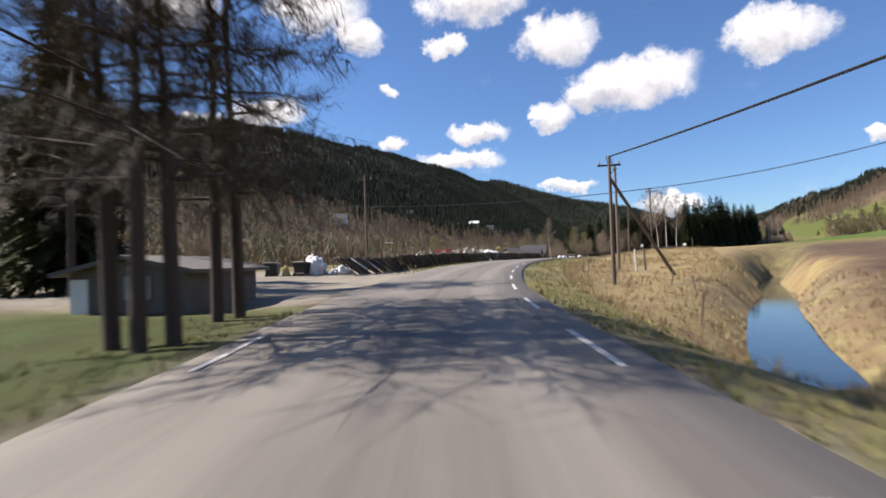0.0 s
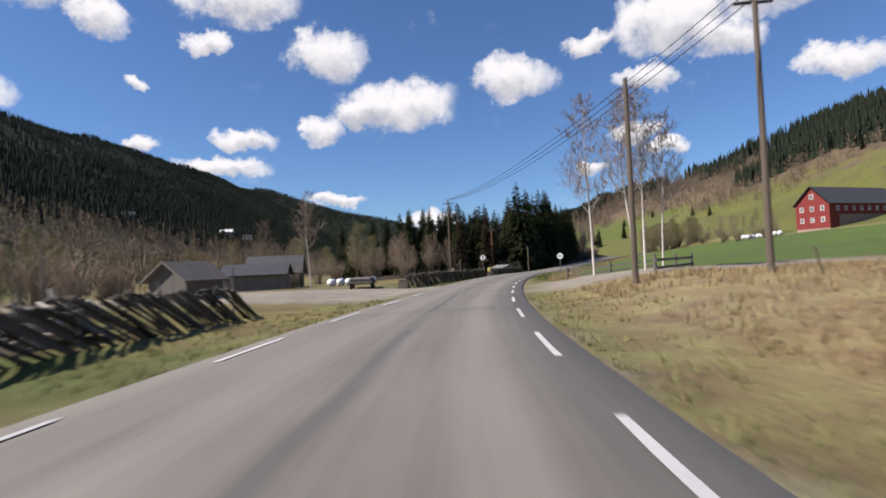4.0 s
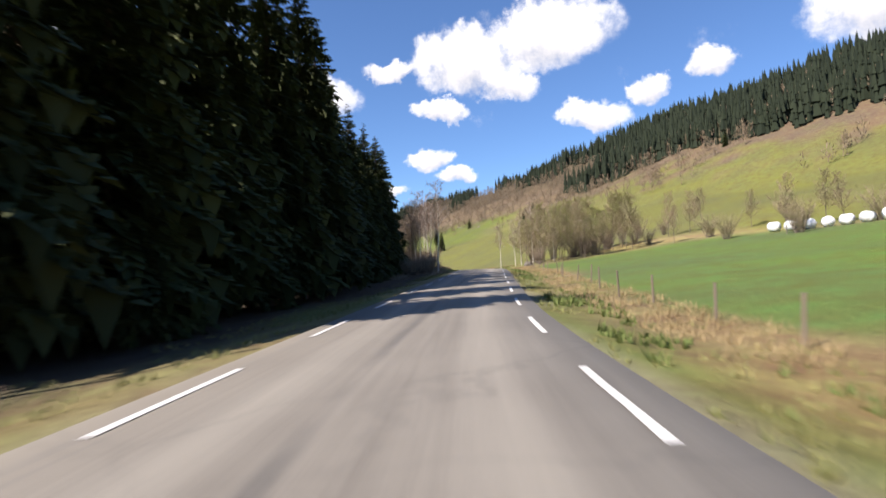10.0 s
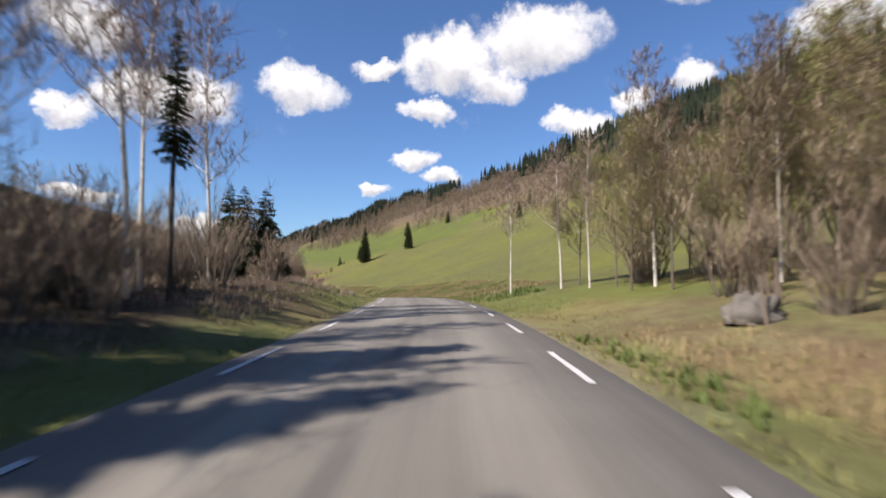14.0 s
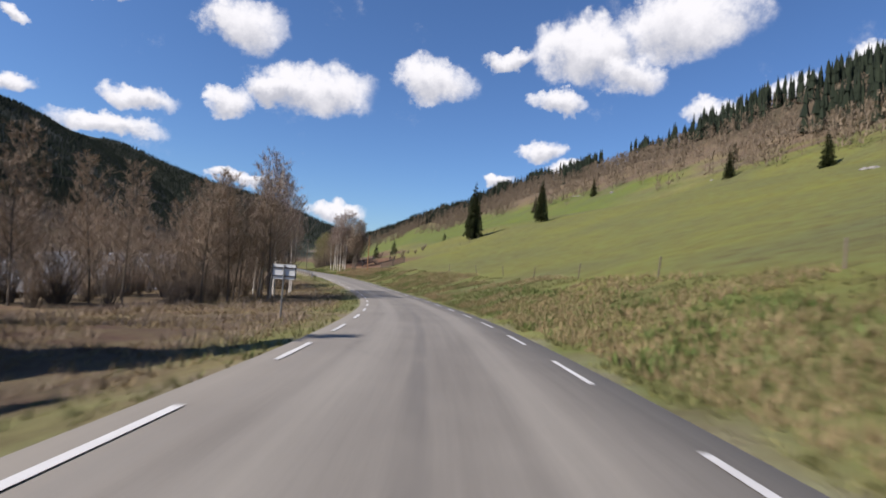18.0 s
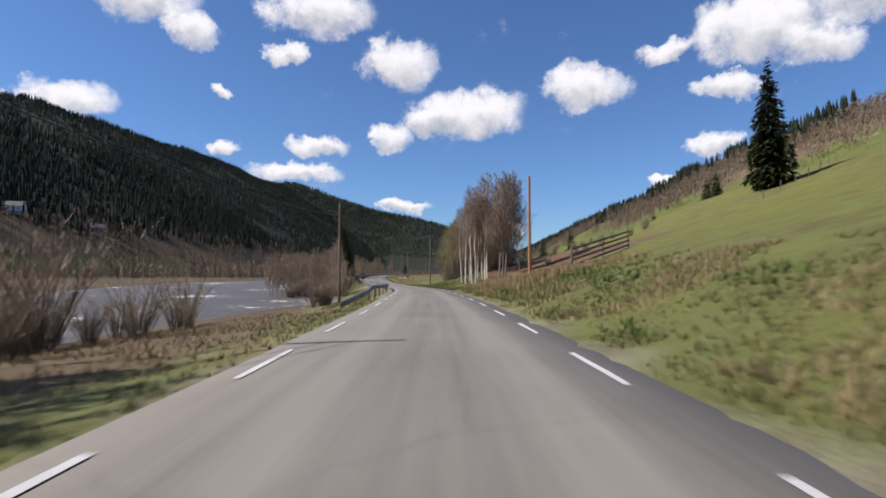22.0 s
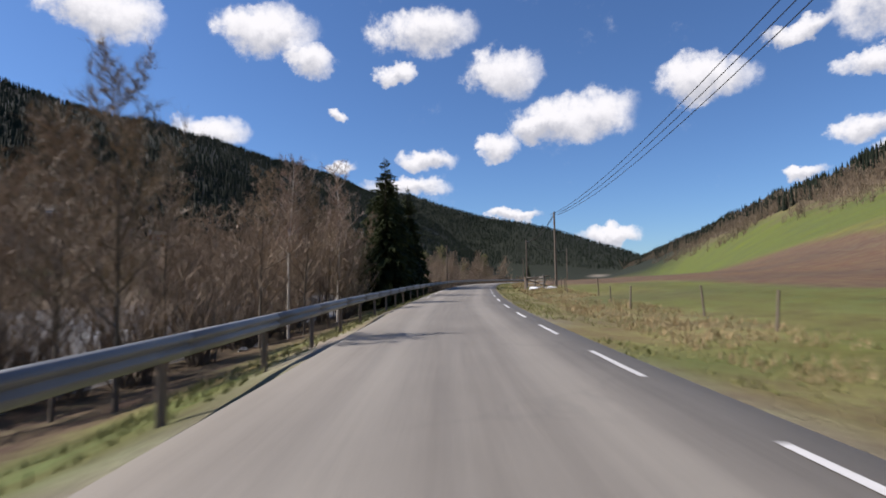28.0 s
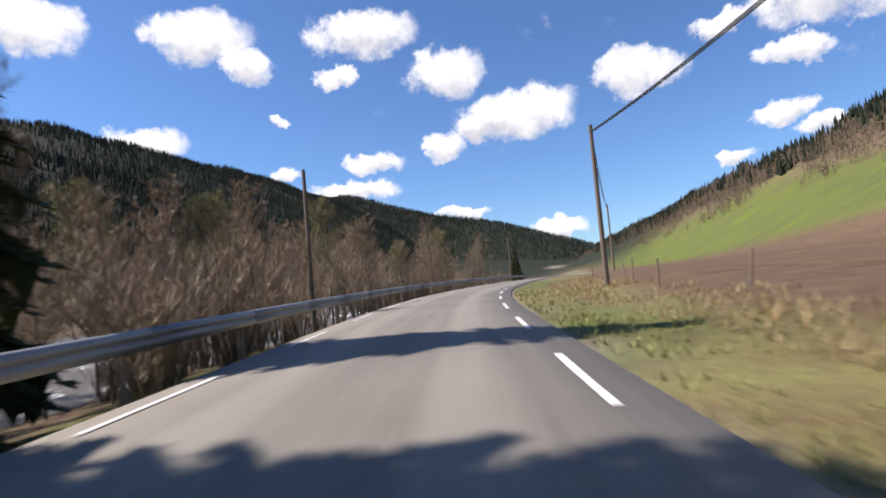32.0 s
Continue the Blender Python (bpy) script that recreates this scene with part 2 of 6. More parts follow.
def ground_nodes(n, at, sh):
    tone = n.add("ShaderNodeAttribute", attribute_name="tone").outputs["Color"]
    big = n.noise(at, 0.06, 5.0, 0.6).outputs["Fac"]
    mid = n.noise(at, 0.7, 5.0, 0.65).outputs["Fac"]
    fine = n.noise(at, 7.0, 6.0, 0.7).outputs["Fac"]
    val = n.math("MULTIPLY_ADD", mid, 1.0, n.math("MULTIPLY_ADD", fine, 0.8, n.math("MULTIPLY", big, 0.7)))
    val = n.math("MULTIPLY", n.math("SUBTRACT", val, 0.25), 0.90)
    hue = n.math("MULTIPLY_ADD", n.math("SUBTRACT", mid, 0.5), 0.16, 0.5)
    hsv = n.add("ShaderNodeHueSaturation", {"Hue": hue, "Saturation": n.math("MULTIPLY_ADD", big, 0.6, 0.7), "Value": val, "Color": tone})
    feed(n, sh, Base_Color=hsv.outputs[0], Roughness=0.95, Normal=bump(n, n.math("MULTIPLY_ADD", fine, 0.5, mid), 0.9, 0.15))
    sh.inputs["Specular IOR Level"].default_value = 0.15


def water_nodes(n, at, sh):
    v = n.add("ShaderNodeMapping", {"Vector": at, "Scale": (1.0, 0.45, 1)}).outputs[0]
    wave = n.noise(v, 0.9, 6.0, 0.7).outputs["Fac"]
    rip = n.noise(v, 4.0, 5.0, 0.7).outputs["Fac"]
    place = n.noise(at, 0.075, 4.0, 0.6).outputs["Fac"]
    foam = n.step(n.math("MULTIPLY_ADD", place, 0.95, n.math("MULTIPLY", n.noise(v, 0.8, 6.0, 0.75).outputs["Fac"], 0.80)), 0.985, 1.06)
    col = n.mix(foam, (0.105, 0.092, 0.074, 1), (0.72, 0.73, 0.73, 1))
    feed(n, sh, Base_Color=col, Roughness=n.math("MULTIPLY_ADD", foam, 0.4, 0.42),
         Normal=bump(n, n.math("MULTIPLY_ADD", rip, 0.5, wave), 0.9, 0.35))


def birch_nodes(n, at, sh):
    v = n.add("ShaderNodeMapping", {"Vector": at, "Scale": (1.2, 1.2, 5.0)}).outputs[0]
    mark = n.step(n.noise(v, 3.0, 5.0, 0.7).outputs["Fac"], 0.56, 0.64)
    col = n.mix(mark, (0.62, 0.58, 0.52, 1), (0.06, 0.05, 0.045, 1))
    big = n.noise(at, 1.1, 3.0).outputs["Fac"]
    col = n.mix(n.math("MULTIPLY", big, 0.5), col, (0.30, 0.24, 0.18, 1))
    feed(n, sh, Base_Color=col, Roughness=0.8, Normal=bump(n, mark, 0.4))


def white_birch_nodes(n, at, sh):
    v = n.add("ShaderNodeMapping", {"Vector": at, "Scale": (1.2, 1.2, 6.0)}).outputs[0]
    mark = n.step(n.noise(v, 3.4, 5.0, 0.7).outputs["Fac"], 0.60, 0.66)
    low = n.step(n.noise(at, 0.8, 4.0, 0.6).outputs["Fac"], 0.42, 0.62)
    col = n.mix(low, (0.58, 0.54, 0.47, 1), (0.36, 0.31, 0.25, 1))
    feed(n, sh, Base_Color=n.mix(mark, col, (0.05, 0.042, 0.036, 1)), Roughness=0.75, Normal=bump(n, mark, 0.4))


def still_nodes(n, at, sh):
    rip = n.noise(at, 2.5, 4.0).outputs["Fac"]
    feed(n, sh, Base_Color=(0.02, 0.025, 0.03, 1), Roughness=0.04, Normal=bump(n, rip, 0.08, 0.05))


MAT = {
    "still": material("still_water", still_nodes),
    "asphalt": material("asphalt", asphalt_nodes),
    "ground": material("ground", ground_nodes),
    "water": material("river_water", water_nodes),
    "birch": material("birch_bark", birch_nodes),
    "whitebirch": material("white_birch_bark", white_birch_nodes),
    "paint": plain("road_paint", (0.57, 0.565, 0.555), (0.40, 0.385, 0.36), 5.0, 0.8, relief=0.3),
    "bark": plain("dark_bark", (0.065, 0.048, 0.036), (0.15, 0.11, 0.085), 4.0, 0.9, relief=0.8, stretch=(1, 1, 0.3)),
    "greybark": plain("grey_bark", (0.105, 0.082, 0.062), (0.205, 0.165, 0.125), 4.0, 0.9, relief=0.6, stretch=(1, 1, 0.3)),
    "pole": plain("pole_wood", (0.13, 0.10, 0.075), (0.26, 0.20, 0.15), 3.0, 0.85, stretch=(2, 2, 0.15), spread=0.2),
    "poleorange": plain("fresh_pole_wood", (0.30, 0.14, 0.055), (0.42, 0.21, 0.085), 3.0, 0.8, stretch=(2, 2, 0.15)),
    "rail": plain("weathered_rail", (0.026, 0.021, 0.018), (0.20, 0.178, 0.155), 2.5, 0.85, stretch=(0.3, 2, 2), spread=0.8),
    "steel": plain("galvanised_steel", (0.24, 0.25, 0.26), (0.36, 0.37, 0.38), 3.0, 0.55, 0.5, relief=0.1),
    "darksteel": plain("dark_steel", (0.05, 0.05, 0.05), (0.11, 0.11, 0.11), 4.0, 0.6, 0.5),
    "wire": plain("black_cable", (0.015, 0.015, 0.015), (0.03, 0.03, 0.03), 4.0, 0.6),
    "white": plain("white_paint", (0.78, 0.78, 0.76), (0.66, 0.66, 0.63), 3.0, 0.6, relief=0.05),
    "black": plain("black_paint", (0.015, 0.015, 0.016), (0.03, 0.03, 0.03), 3.0, 0.5, relief=0.05),
    "redwood": plain("red_boards", (0.25, 0.028, 0.024), (0.33, 0.042, 0.034), 3.0, 0.75, stretch=(3, 3, 0.3)),
    "roof": plain("dark_slate_roof", (0.045, 0.047, 0.055), (0.085, 0.085, 0.09), 4.0, 0.7),
    "stone": plain("pinkish_render", (0.36, 0.24, 0.20), (0.46, 0.33, 0.28), 3.0, 0.9),
    "glass": plain("dark_window_glass", (0.03, 0.035, 0.045), (0.05, 0.055, 0.065), 1.0, 0.12, relief=0.0),
    "concrete": plain("concrete", (0.36, 0.35, 0.33), (0.50, 0.48, 0.45), 3.0, 0.9),
    "greywood": plain("grey_boards", (0.12, 0.105, 0.09), (0.24, 0.215, 0.185), 3.0, 0.85, stretch=(3, 3, 0.3)),
    "wrap": plain("white_bale_wrap", (0.74, 0.75, 0.76), (0.60, 0.61, 0.62), 2.0, 0.45, relief=0.5),
    "yellow": plain("yellow_plastic", (0.62, 0.50, 0.16), (0.50, 0.38, 0.12), 2.0, 0.5),
    "redpaint": plain("red_machine_paint", (0.42, 0.05, 0.035), (0.30, 0.035, 0.03), 2.0, 0.45),
    "rock": plain("grey_rock", (0.20, 0.185, 0.165), (0.36, 0.335, 0.30), 1.5, 0.9, relief=0.9),
    "rubber": plain("black_rubber", (0.018, 0.018, 0.018), (0.03, 0.03, 0.03), 3.0, 0.8),
    "logend": plain("split_log_end", (0.55, 0.43, 0.29), (0.72, 0.60, 0.44), 6.0, 0.9),
    "brass": plain("orange_paint", (0.60, 0.26, 0.04), (0.52, 0.21, 0.03), 3.0, 0.6),
    "spruce": leafy("spruce_needles", (0.017, 0.026, 0.010), (0.075, 0.085, 0.028)),
    "spruce_dry": leafy("dry_spruce_needles", (0.045, 0.031, 0.019), (0.095, 0.064, 0.036)),
    "pine": leafy("pine_needles", (0.032, 0.046, 0.020), (0.07, 0.082, 0.036)),
    "twig": leafy("brown_twigs", (0.17, 0.125, 0.090), (0.38, 0.295, 0.21)),
    "larchtwig": leafy("larch_twigs", (0.045, 0.036, 0.028), (0.11, 0.088, 0.06)),
    "birchtwig": leafy("birch_twigs", (0.19, 0.135, 0.108), (0.37, 0.285, 0.225)),
    "bud": leafy("spring_leaves", (0.13, 0.155, 0.04), (0.25, 0.245, 0.08)),
    "grass": leafy("verge_grass", (0.075, 0.105, 0.028), (0.25, 0.215, 0.09), 0.8),
    "herb": leafy("green_herbs", (0.055, 0.085, 0.022), (0.14, 0.165, 0.05), 0.8),
    "straw": leafy("dry_grass", (0.16, 0.112, 0.056), (0.34, 0.262, 0.14), 0.85),
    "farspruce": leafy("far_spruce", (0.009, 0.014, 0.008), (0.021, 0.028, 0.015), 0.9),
    "farbare": leafy("far_bare_wood", (0.115, 0.086, 0.060), (0.26, 0.20, 0.135), 0.9),
}

# ---- the lie of the land ----
# Centre line of the road: x, y, z.
ROAD = [
    (-0.9, -120.0, -1.51), (-0.7, -50.0, -1.31), (-0.6, 0.0, -1.31), (0.3, 21.5, -0.96), (3.9, 42.9, -0.38),
    (10.4, 63.5, -0.05), (19.4, 83.1, 0.00), (30.3, 101.7, -0.01), (42.6, 119.5, 0.02), (55.9, 136.4, 0.01),
    (70.4, 152.4, -0.05), (86.1, 167.2, 0.26), (102.7, 180.9, 1.07), (119.4, 194.4, 1.91), (135.8, 208.2, 2.41),
    (151.4, 223.0, 2.45), (166.0, 238.8, 2.09), (179.2, 255.8, 1.40), (191.0, 273.7, 0.61), (201.1, 292.7, -0.18),
    (209.3, 312.5, -0.62), (215.8, 333.0, -0.63), (221.5, 353.7, -0.66), (226.4, 374.7, -0.77), (229.7, 396.0, -0.89),
    (231.6, 417.4, -0.81), (234.1, 438.8, -0.50), (237.5, 460.0, -0.06), (242.3, 484.6, 0.44), (248.5, 508.0, 0.82),
    (260.6, 535.6, 1.12), (290.0, 588.6, 1.12), (380.0, 767.0, 1.12), (563.0, 1232.5, 1.12),
]
HALF = 2.95


def smooth_line(knots):
    k = np.array(knots)
    length = np.r_[0, np.cumsum(np.linalg.norm(np.diff(k[:, :2], axis=0), axis=1))]
    m, out = np.gradient(k, length, axis=0), []
    for i in range(len(k) - 1):
        h = length[i + 1] - length[i]
        u = np.linspace(0, 1, max(2, int(h)), endpoint=False)[:, None]
        out.append((2 * u**3 - 3 * u**2 + 1) * k[i] + (u**3 - 2 * u**2 + u) * h * m[i] + (3 * u**2 - 2 * u**3) * k[i + 1] + (u**3 - u**2) * h * m[i + 1])
    return np.concatenate(out + [k[-1:]])


LINE = smooth_line(ROAD)
STATION = np.r_[0, np.cumsum(np.linalg.norm(np.diff(LINE[:, :2], axis=0), axis=1))]
STATION -= STATION[np.abs(LINE[:, 1]).argmin()]
ALONG = np.gradient(LINE[:, :2], axis=0)
ALONG /= np.linalg.norm(ALONG, axis=1)[:, None]
ACROSS = np.stack([ALONG[:, 1], -ALONG[:, 0]], 1)


def on_line(s):
    """Centre point, height, direction and right-hand normal of the road at station s."""
    p = np.stack([np.interp(s, STATION, LINE[:, i]) for i in range(3)], -1)
    t = np.stack([np.interp(s, STATION, ALONG[:, i]) for i in range(2)], -1)
    t = t / np.linalg.norm(t, axis=-1)[..., None]
    return p, t, np.stack([t[..., 1], -t[..., 0]], -1)


def nearest(x, y):
    """Station and offset (right is positive) of places on the plan."""
    x, y = np.asarray(x, float).ravel(), np.asarray(y, float).ravel()
    s, d = np.empty(len(x)), np.empty(len(x))
    coarse = LINE[::3, :2]
    for i in range(0, len(x), 4000):
        q = np.stack([x[i:i + 4000], y[i:i + 4000]], 1)
        j = ((q[:, None, :] - coarse[None]) ** 2).sum(2).argmin(1) * 3
        for _ in range(2):
            v = q - LINE[j, :2]
            f = (v * ALONG[j]).sum(1)
            j = np.clip(j + np.round(f).astype(int), 0, len(LINE) - 1)
        v = q - LINE[j, :2]
        s[i:i + 4000], d[i:i + 4000] = STATION[j] + (v * ALONG[j]).sum(1), (v * ACROSS[j]).sum(1)
    return s, d


# Cross-sections: height over the road at these offsets, station by station.
OFF = np.array([2.9, 3.6, 5.0, 7.5, 11.0, 22.0, 40.0, 55.0, 80.0])
RIGHT = {
    -20: (-0.15, -0.6, -1.6, -1.3, -0.6, 0.0, 0.4, 1.0), 60: (-0.15, -0.4, -0.9, -0.8, -0.2, 0.3, 0.7, 1.5),
    98: (-0.1, 0.0, 0.5, 0.8, 0.8, 1.2, 2.0, 4.5), 150: (-0.12, -0.3, -0.2, 0.1, 1.1, 2.8, 4.6, 9.0),
    245: (-0.1, -0.3, -0.1, 0.3, 1.4, 3.4, 5.2, 10.0), 290: (-0.05, 0.1, 0.7, 1.3, 3.0, 7.0, 11.0, 18.0),
}
RIGHT.update({
    340: (0.0, 0.4, 1.2, 2.4, 6.0, 12.0, 17.0, 25.0), 425: (0.1, 0.5, 1.4, 2.4, 5.6, 11.5, 16.5, 25.0),
    460: (0.0, 0.1, 0.4, 1.4, 5.0, 12.0, 17.0, 25.0), 476: (0.0, 0.1, 0.7, 1.9, 4.6, 8.5, 12.0, 19.0), 492: (-0.1, -0.3, -0.3, -0.1, 0.5, 1.8, 5.0, 12.0),
    545: (-0.05, -0.1, 0.1, 0.2, 0.5, 1.2, 3.0, 11.0), 800: (-0.05, -0.1, 0.1, 0.2, 0.5, 1.2, 3.0, 11.0),
})
LEFT = {
    -20: (-0.1, -0.3, -0.35, -0.3, -0.3, -0.5, -1.0, -2.0), 45: (-0.05, -0.1, -0.1, 0.1, 0.2, 0.0, -0.5, -2.0),
    150: (-0.15, -0.3, -0.3, -0.3, -0.3, -0.6, -1.0, -2.0), 235: (-0.2, -0.5, -0.7, -0.8, -1.0, -1.2, -1.5, -2.5),
    284: (0.1, 0.8, 1.3, 1.2, 0.4, -1.0, -2.0, -3.0), 320: (-0.2, -0.5, -0.7, -0.8, -1.0, -2.0, -3.0, -3.5),
}
LEFT.update({
    385: (-0.15, -0.3, -0.4, -0.6, -1.2, -3.6, -3.9, -3.2), 425: (-0.2, -0.5, -0.8, -1.2, -2.7, -4.0, -3.9, -2.2), 455: (-0.25, -0.6, -1.1, -1.7, -2.9, -4.0, -3.9, -2.2),
    480: (-0.3, -0.8, -1.6, -2.3, -3.6, -4.0, -3.8, -1.8), 545: (-0.3, -0.8, -1.4, -2.1, -3.6, -4.0, -3.8, -2.0),
    800: (-0.3, -0.8, -1.4, -2.1, -3.6, -4.0, -3.8, -2.0),
})


def section(table, s, d):
    keys = sorted(table)
    rows = np.array([(-0.06, *table[k]) for k in keys])
    s = np.clip(s, keys[0], keys[-1])
    j = np.clip(np.searchsorted(keys, s) - 1, 0, len(keys) - 2)
    k = np.array(keys, float)
    u = (s - k[j]) / (k[j + 1] - k[j])
    u = u * u * (3 - 2 * u)
    i = np.clip(np.searchsorted(OFF, d) - 1, 0, len(OFF) - 2)
    v = np.clip((d - OFF[i]) / (OFF[i + 1] - OFF[i]), 0, 1)
    a = rows[j, i] * (1 - v) + rows[j, i + 1] * v
    b = rows[j + 1, i] * (1 - v) + rows[j + 1, i + 1] * v
    return a * (1 - u) + b * u


def ease(x, a, b):
    u = np.clip((x - a) / (b - a), 0, 1)
    return u * u * (3 - 2 * u)


VALLEY = (math.sin(radians(20)), math.cos(radians(20)))


def rough(x, y, size, seed=0.0):
    """Cheap rolling relief, about -1 to 1."""
    a, b = x / size + seed, y / size - seed * 1.7
    return (np.sin(a + 1.3 * np.sin(b * 0.7)) * np.cos(b * 1.1 + 0.8 * np.sin(a * 0.6)) + 0.5 * np.sin(2.3 * a + 1.1) * np.sin(2.1 * b + 0.4) + 0.25 * np.sin(5.1 * a) * np.cos(4.7 * b)) / 1.6


def patch(x, y, size, seed):
    """Irregular patches, about -1 to 1: random values on a grid, smoothed between."""
    a, b = np.asarray(x) / size, np.asarray(y) / size
    i, j = np.floor(a).astype(int), np.floor(b).astype(int)
    u, v = a - i, b - j
    u, v = u * u * (3 - 2 * u), v * v * (3 - 2 * v)
    table = np.random.RandomState(int(seed)).uniform(-1, 1, (64, 64))

    def at(p, q):
        return table[p % 64, q % 64]
    low = at(i, j) * (1 - u) + at(i + 1, j) * u
    high = at(i, j + 1) * (1 - u) + at(i + 1, j + 1) * u
    return low * (1 - v) + high * v


def creek_line(s):
    """Offset of the creek from the road's centre at station s."""
    return np.interp(s, (9, 14, 24, 41, 70, 84), (6.8, 9.2, 13.3, 19.8, 25.4, 27.4))


def land(x, y):
    """Height of the ground, with station, offset and the two valley coordinates."""
    x, y = np.asarray(x, float).ravel(), np.asarray(y, float).ravel()
    s, d = nearest(x, y)
    zr = np.interp(s, STATION, LINE[:, 2])
    a, b = x * VALLEY[0] + y * VALLEY[1], x * VALLEY[1] - y * VALLEY[0]
    side = np.where(d > 0, section(RIGHT, s, np.abs(d)), section(LEFT, s, np.abs(d)))
    cut = np.exp(-((d - creek_line(s)) / 2.0) ** 2) * ease(s, 9, 14) * (1 - ease(s, 72, 84))
    side = np.where(d > 0, np.minimum(side, side * (1 - cut) - (3.9 + zr) * cut), side)
    z_near = zr + side + 0.10 * rough(x, y, 2.2) * ease(np.abs(d), 3.6, 7.0)
    hill = np.interp(b, (40, 91, 142, 170, 220, 300, 380, 700, 4000), (1, 5.5, 16, 24, 50, 92, 100, 130, 300))
    hill = hill * (1 + 0.06 * rough(x, y, 90.0)) + 3 * rough(x, y, 37.0, 2.0) * ease(b, 140, 240)
    crest = np.interp(a, (-3000, 0, 450, 700, 1000, 1400, 2000, 3000, 4500), (150, 170, 195, 238, 280, 308, 338, 395, 430))
    mount = -3 + crest * np.clip((-b - 130) / 540, 0, 1) ** 0.9 * (1 + 0.05 * rough(x, y, 160.0, 1.0)) + 6 * rough(x, y, 60.0, 3.0) * ease(-b, 200, 400)
    mount = mount + 12 * ease(-b, 85, 130)
    far = np.where(b > 0, hill, mount)
    far = np.where(np.abs(b) < 40, mount * (40 - b) / 80 + hill * (40 + b) / 80, far)
    across = np.interp(b, (-900, -650, -312, -122, 70, 224, 338, 600, 1500), (420, 400, 285, 250, 186, 130, 85, 60, 60)) * (1 + 0.04 * rough(x, y, 130.0, 4.0))
    far = np.maximum(far, across * np.exp(-((a - 2700) / 480) ** 2))
    w = np.where(d > 0, ease(d, 40, 95), ease(-d, 75, 140))
    w = np.maximum(w, ease(a, 900, 1400))
    return z_near * (1 - w) + far * w, s, d, a, b


def gz(x, y):
    return float(land([x], [y])[0][0])


def spot(s, d, h=0.0):
    """A place at station s, offset d, h above the ground there."""
    p, _, n = on_line(float(s))
    x, y = p[0] + n[0] * d, p[1] + n[1] * d
    return Vector((x, y, gz(x, y) + h))


def bearing(s):
    """Turn about z (degrees) that lays the x axis along the road at station s."""
    _, t, _ = on_line(float(s))
    return math.degrees(math.atan2(t[1], t[0]))


def mesh_object(name, verts, faces, mat, parent=None, label="", smooth=False):
    me = bpy.data.meshes.new(name)
    me.from_pydata(np.asarray(verts).tolist() if isinstance(verts, np.ndarray) else verts, [], faces.tolist() if isinstance(faces, np.ndarray) else faces)
    if mat is not None:
        me.materials.append(mat)
    if smooth:
        me.shade_smooth()
    ob = new(name, me)
    ob.parent = parent
    if label:
        ob["label"] = label
    return ob


def part(name, bm, mat, parent, label=""):
    me = bpy.data.meshes.new(name)
    bm.to_mesh(me)
    bm.free()
    me.materials.append(mat)
    ob = new(name, me)
    ob.parent = parent
    if label:
        ob["label"] = label
    return ob


def thing(name, m, label, category, group="", kind=""):
    ob = new(name)
    ob.matrix_world = m
    return tagged(ob, label, category, group, kind)


def box(bm, size, at=(0, 0, 0), turn=(0, 0, 0), bevel=0.0):
    m = pose(*at, *turn) @ Matrix.Diagonal((*size, 1))
    r = bmesh.ops.create_cube(bm, size=1.0, matrix=m)
    if bevel:
        edges = list({e for v in r["verts"] for e in v.link_edges})
        bmesh.ops.bevel(bm, geom=edges, offset=bevel, segments=1, affect="EDGES")
    return bm


def rod(bm, a, b, r1, r2=None, sides=8):
    a, b = Vector(a), Vector(b)
    m = Matrix.Translation((a + b) / 2) @ (b - a).to_track_quat("Z", "Y").to_matrix().to_4x4()
    bmesh.ops.create_cone(bm, cap_ends=True, segments=sides, radius1=r1, radius2=r1 if r2 is None else r2, depth=(b - a).length, matrix=m)
    return bm


def B():
    return bmesh.new()


# ---- ground, one sheet ----
def spread(lo, hi, step, reach):
    mid = np.arange(lo, hi + step, step)
    grow, edge, gap = [], hi, step
    while edge < reach:
        gap = min(gap * 1.16, 46.0 if edge < 2900 else 300.0)
        edge += gap
        grow.append(edge)
    back, edge, gap = [], lo, step
    while edge > -reach:
        gap = min(gap * 1.16, 46.0 if edge > -1600 else 300.0)
        edge -= gap
        back.append(edge)
    return np.array(back[::-1] + list(mid) + grow)


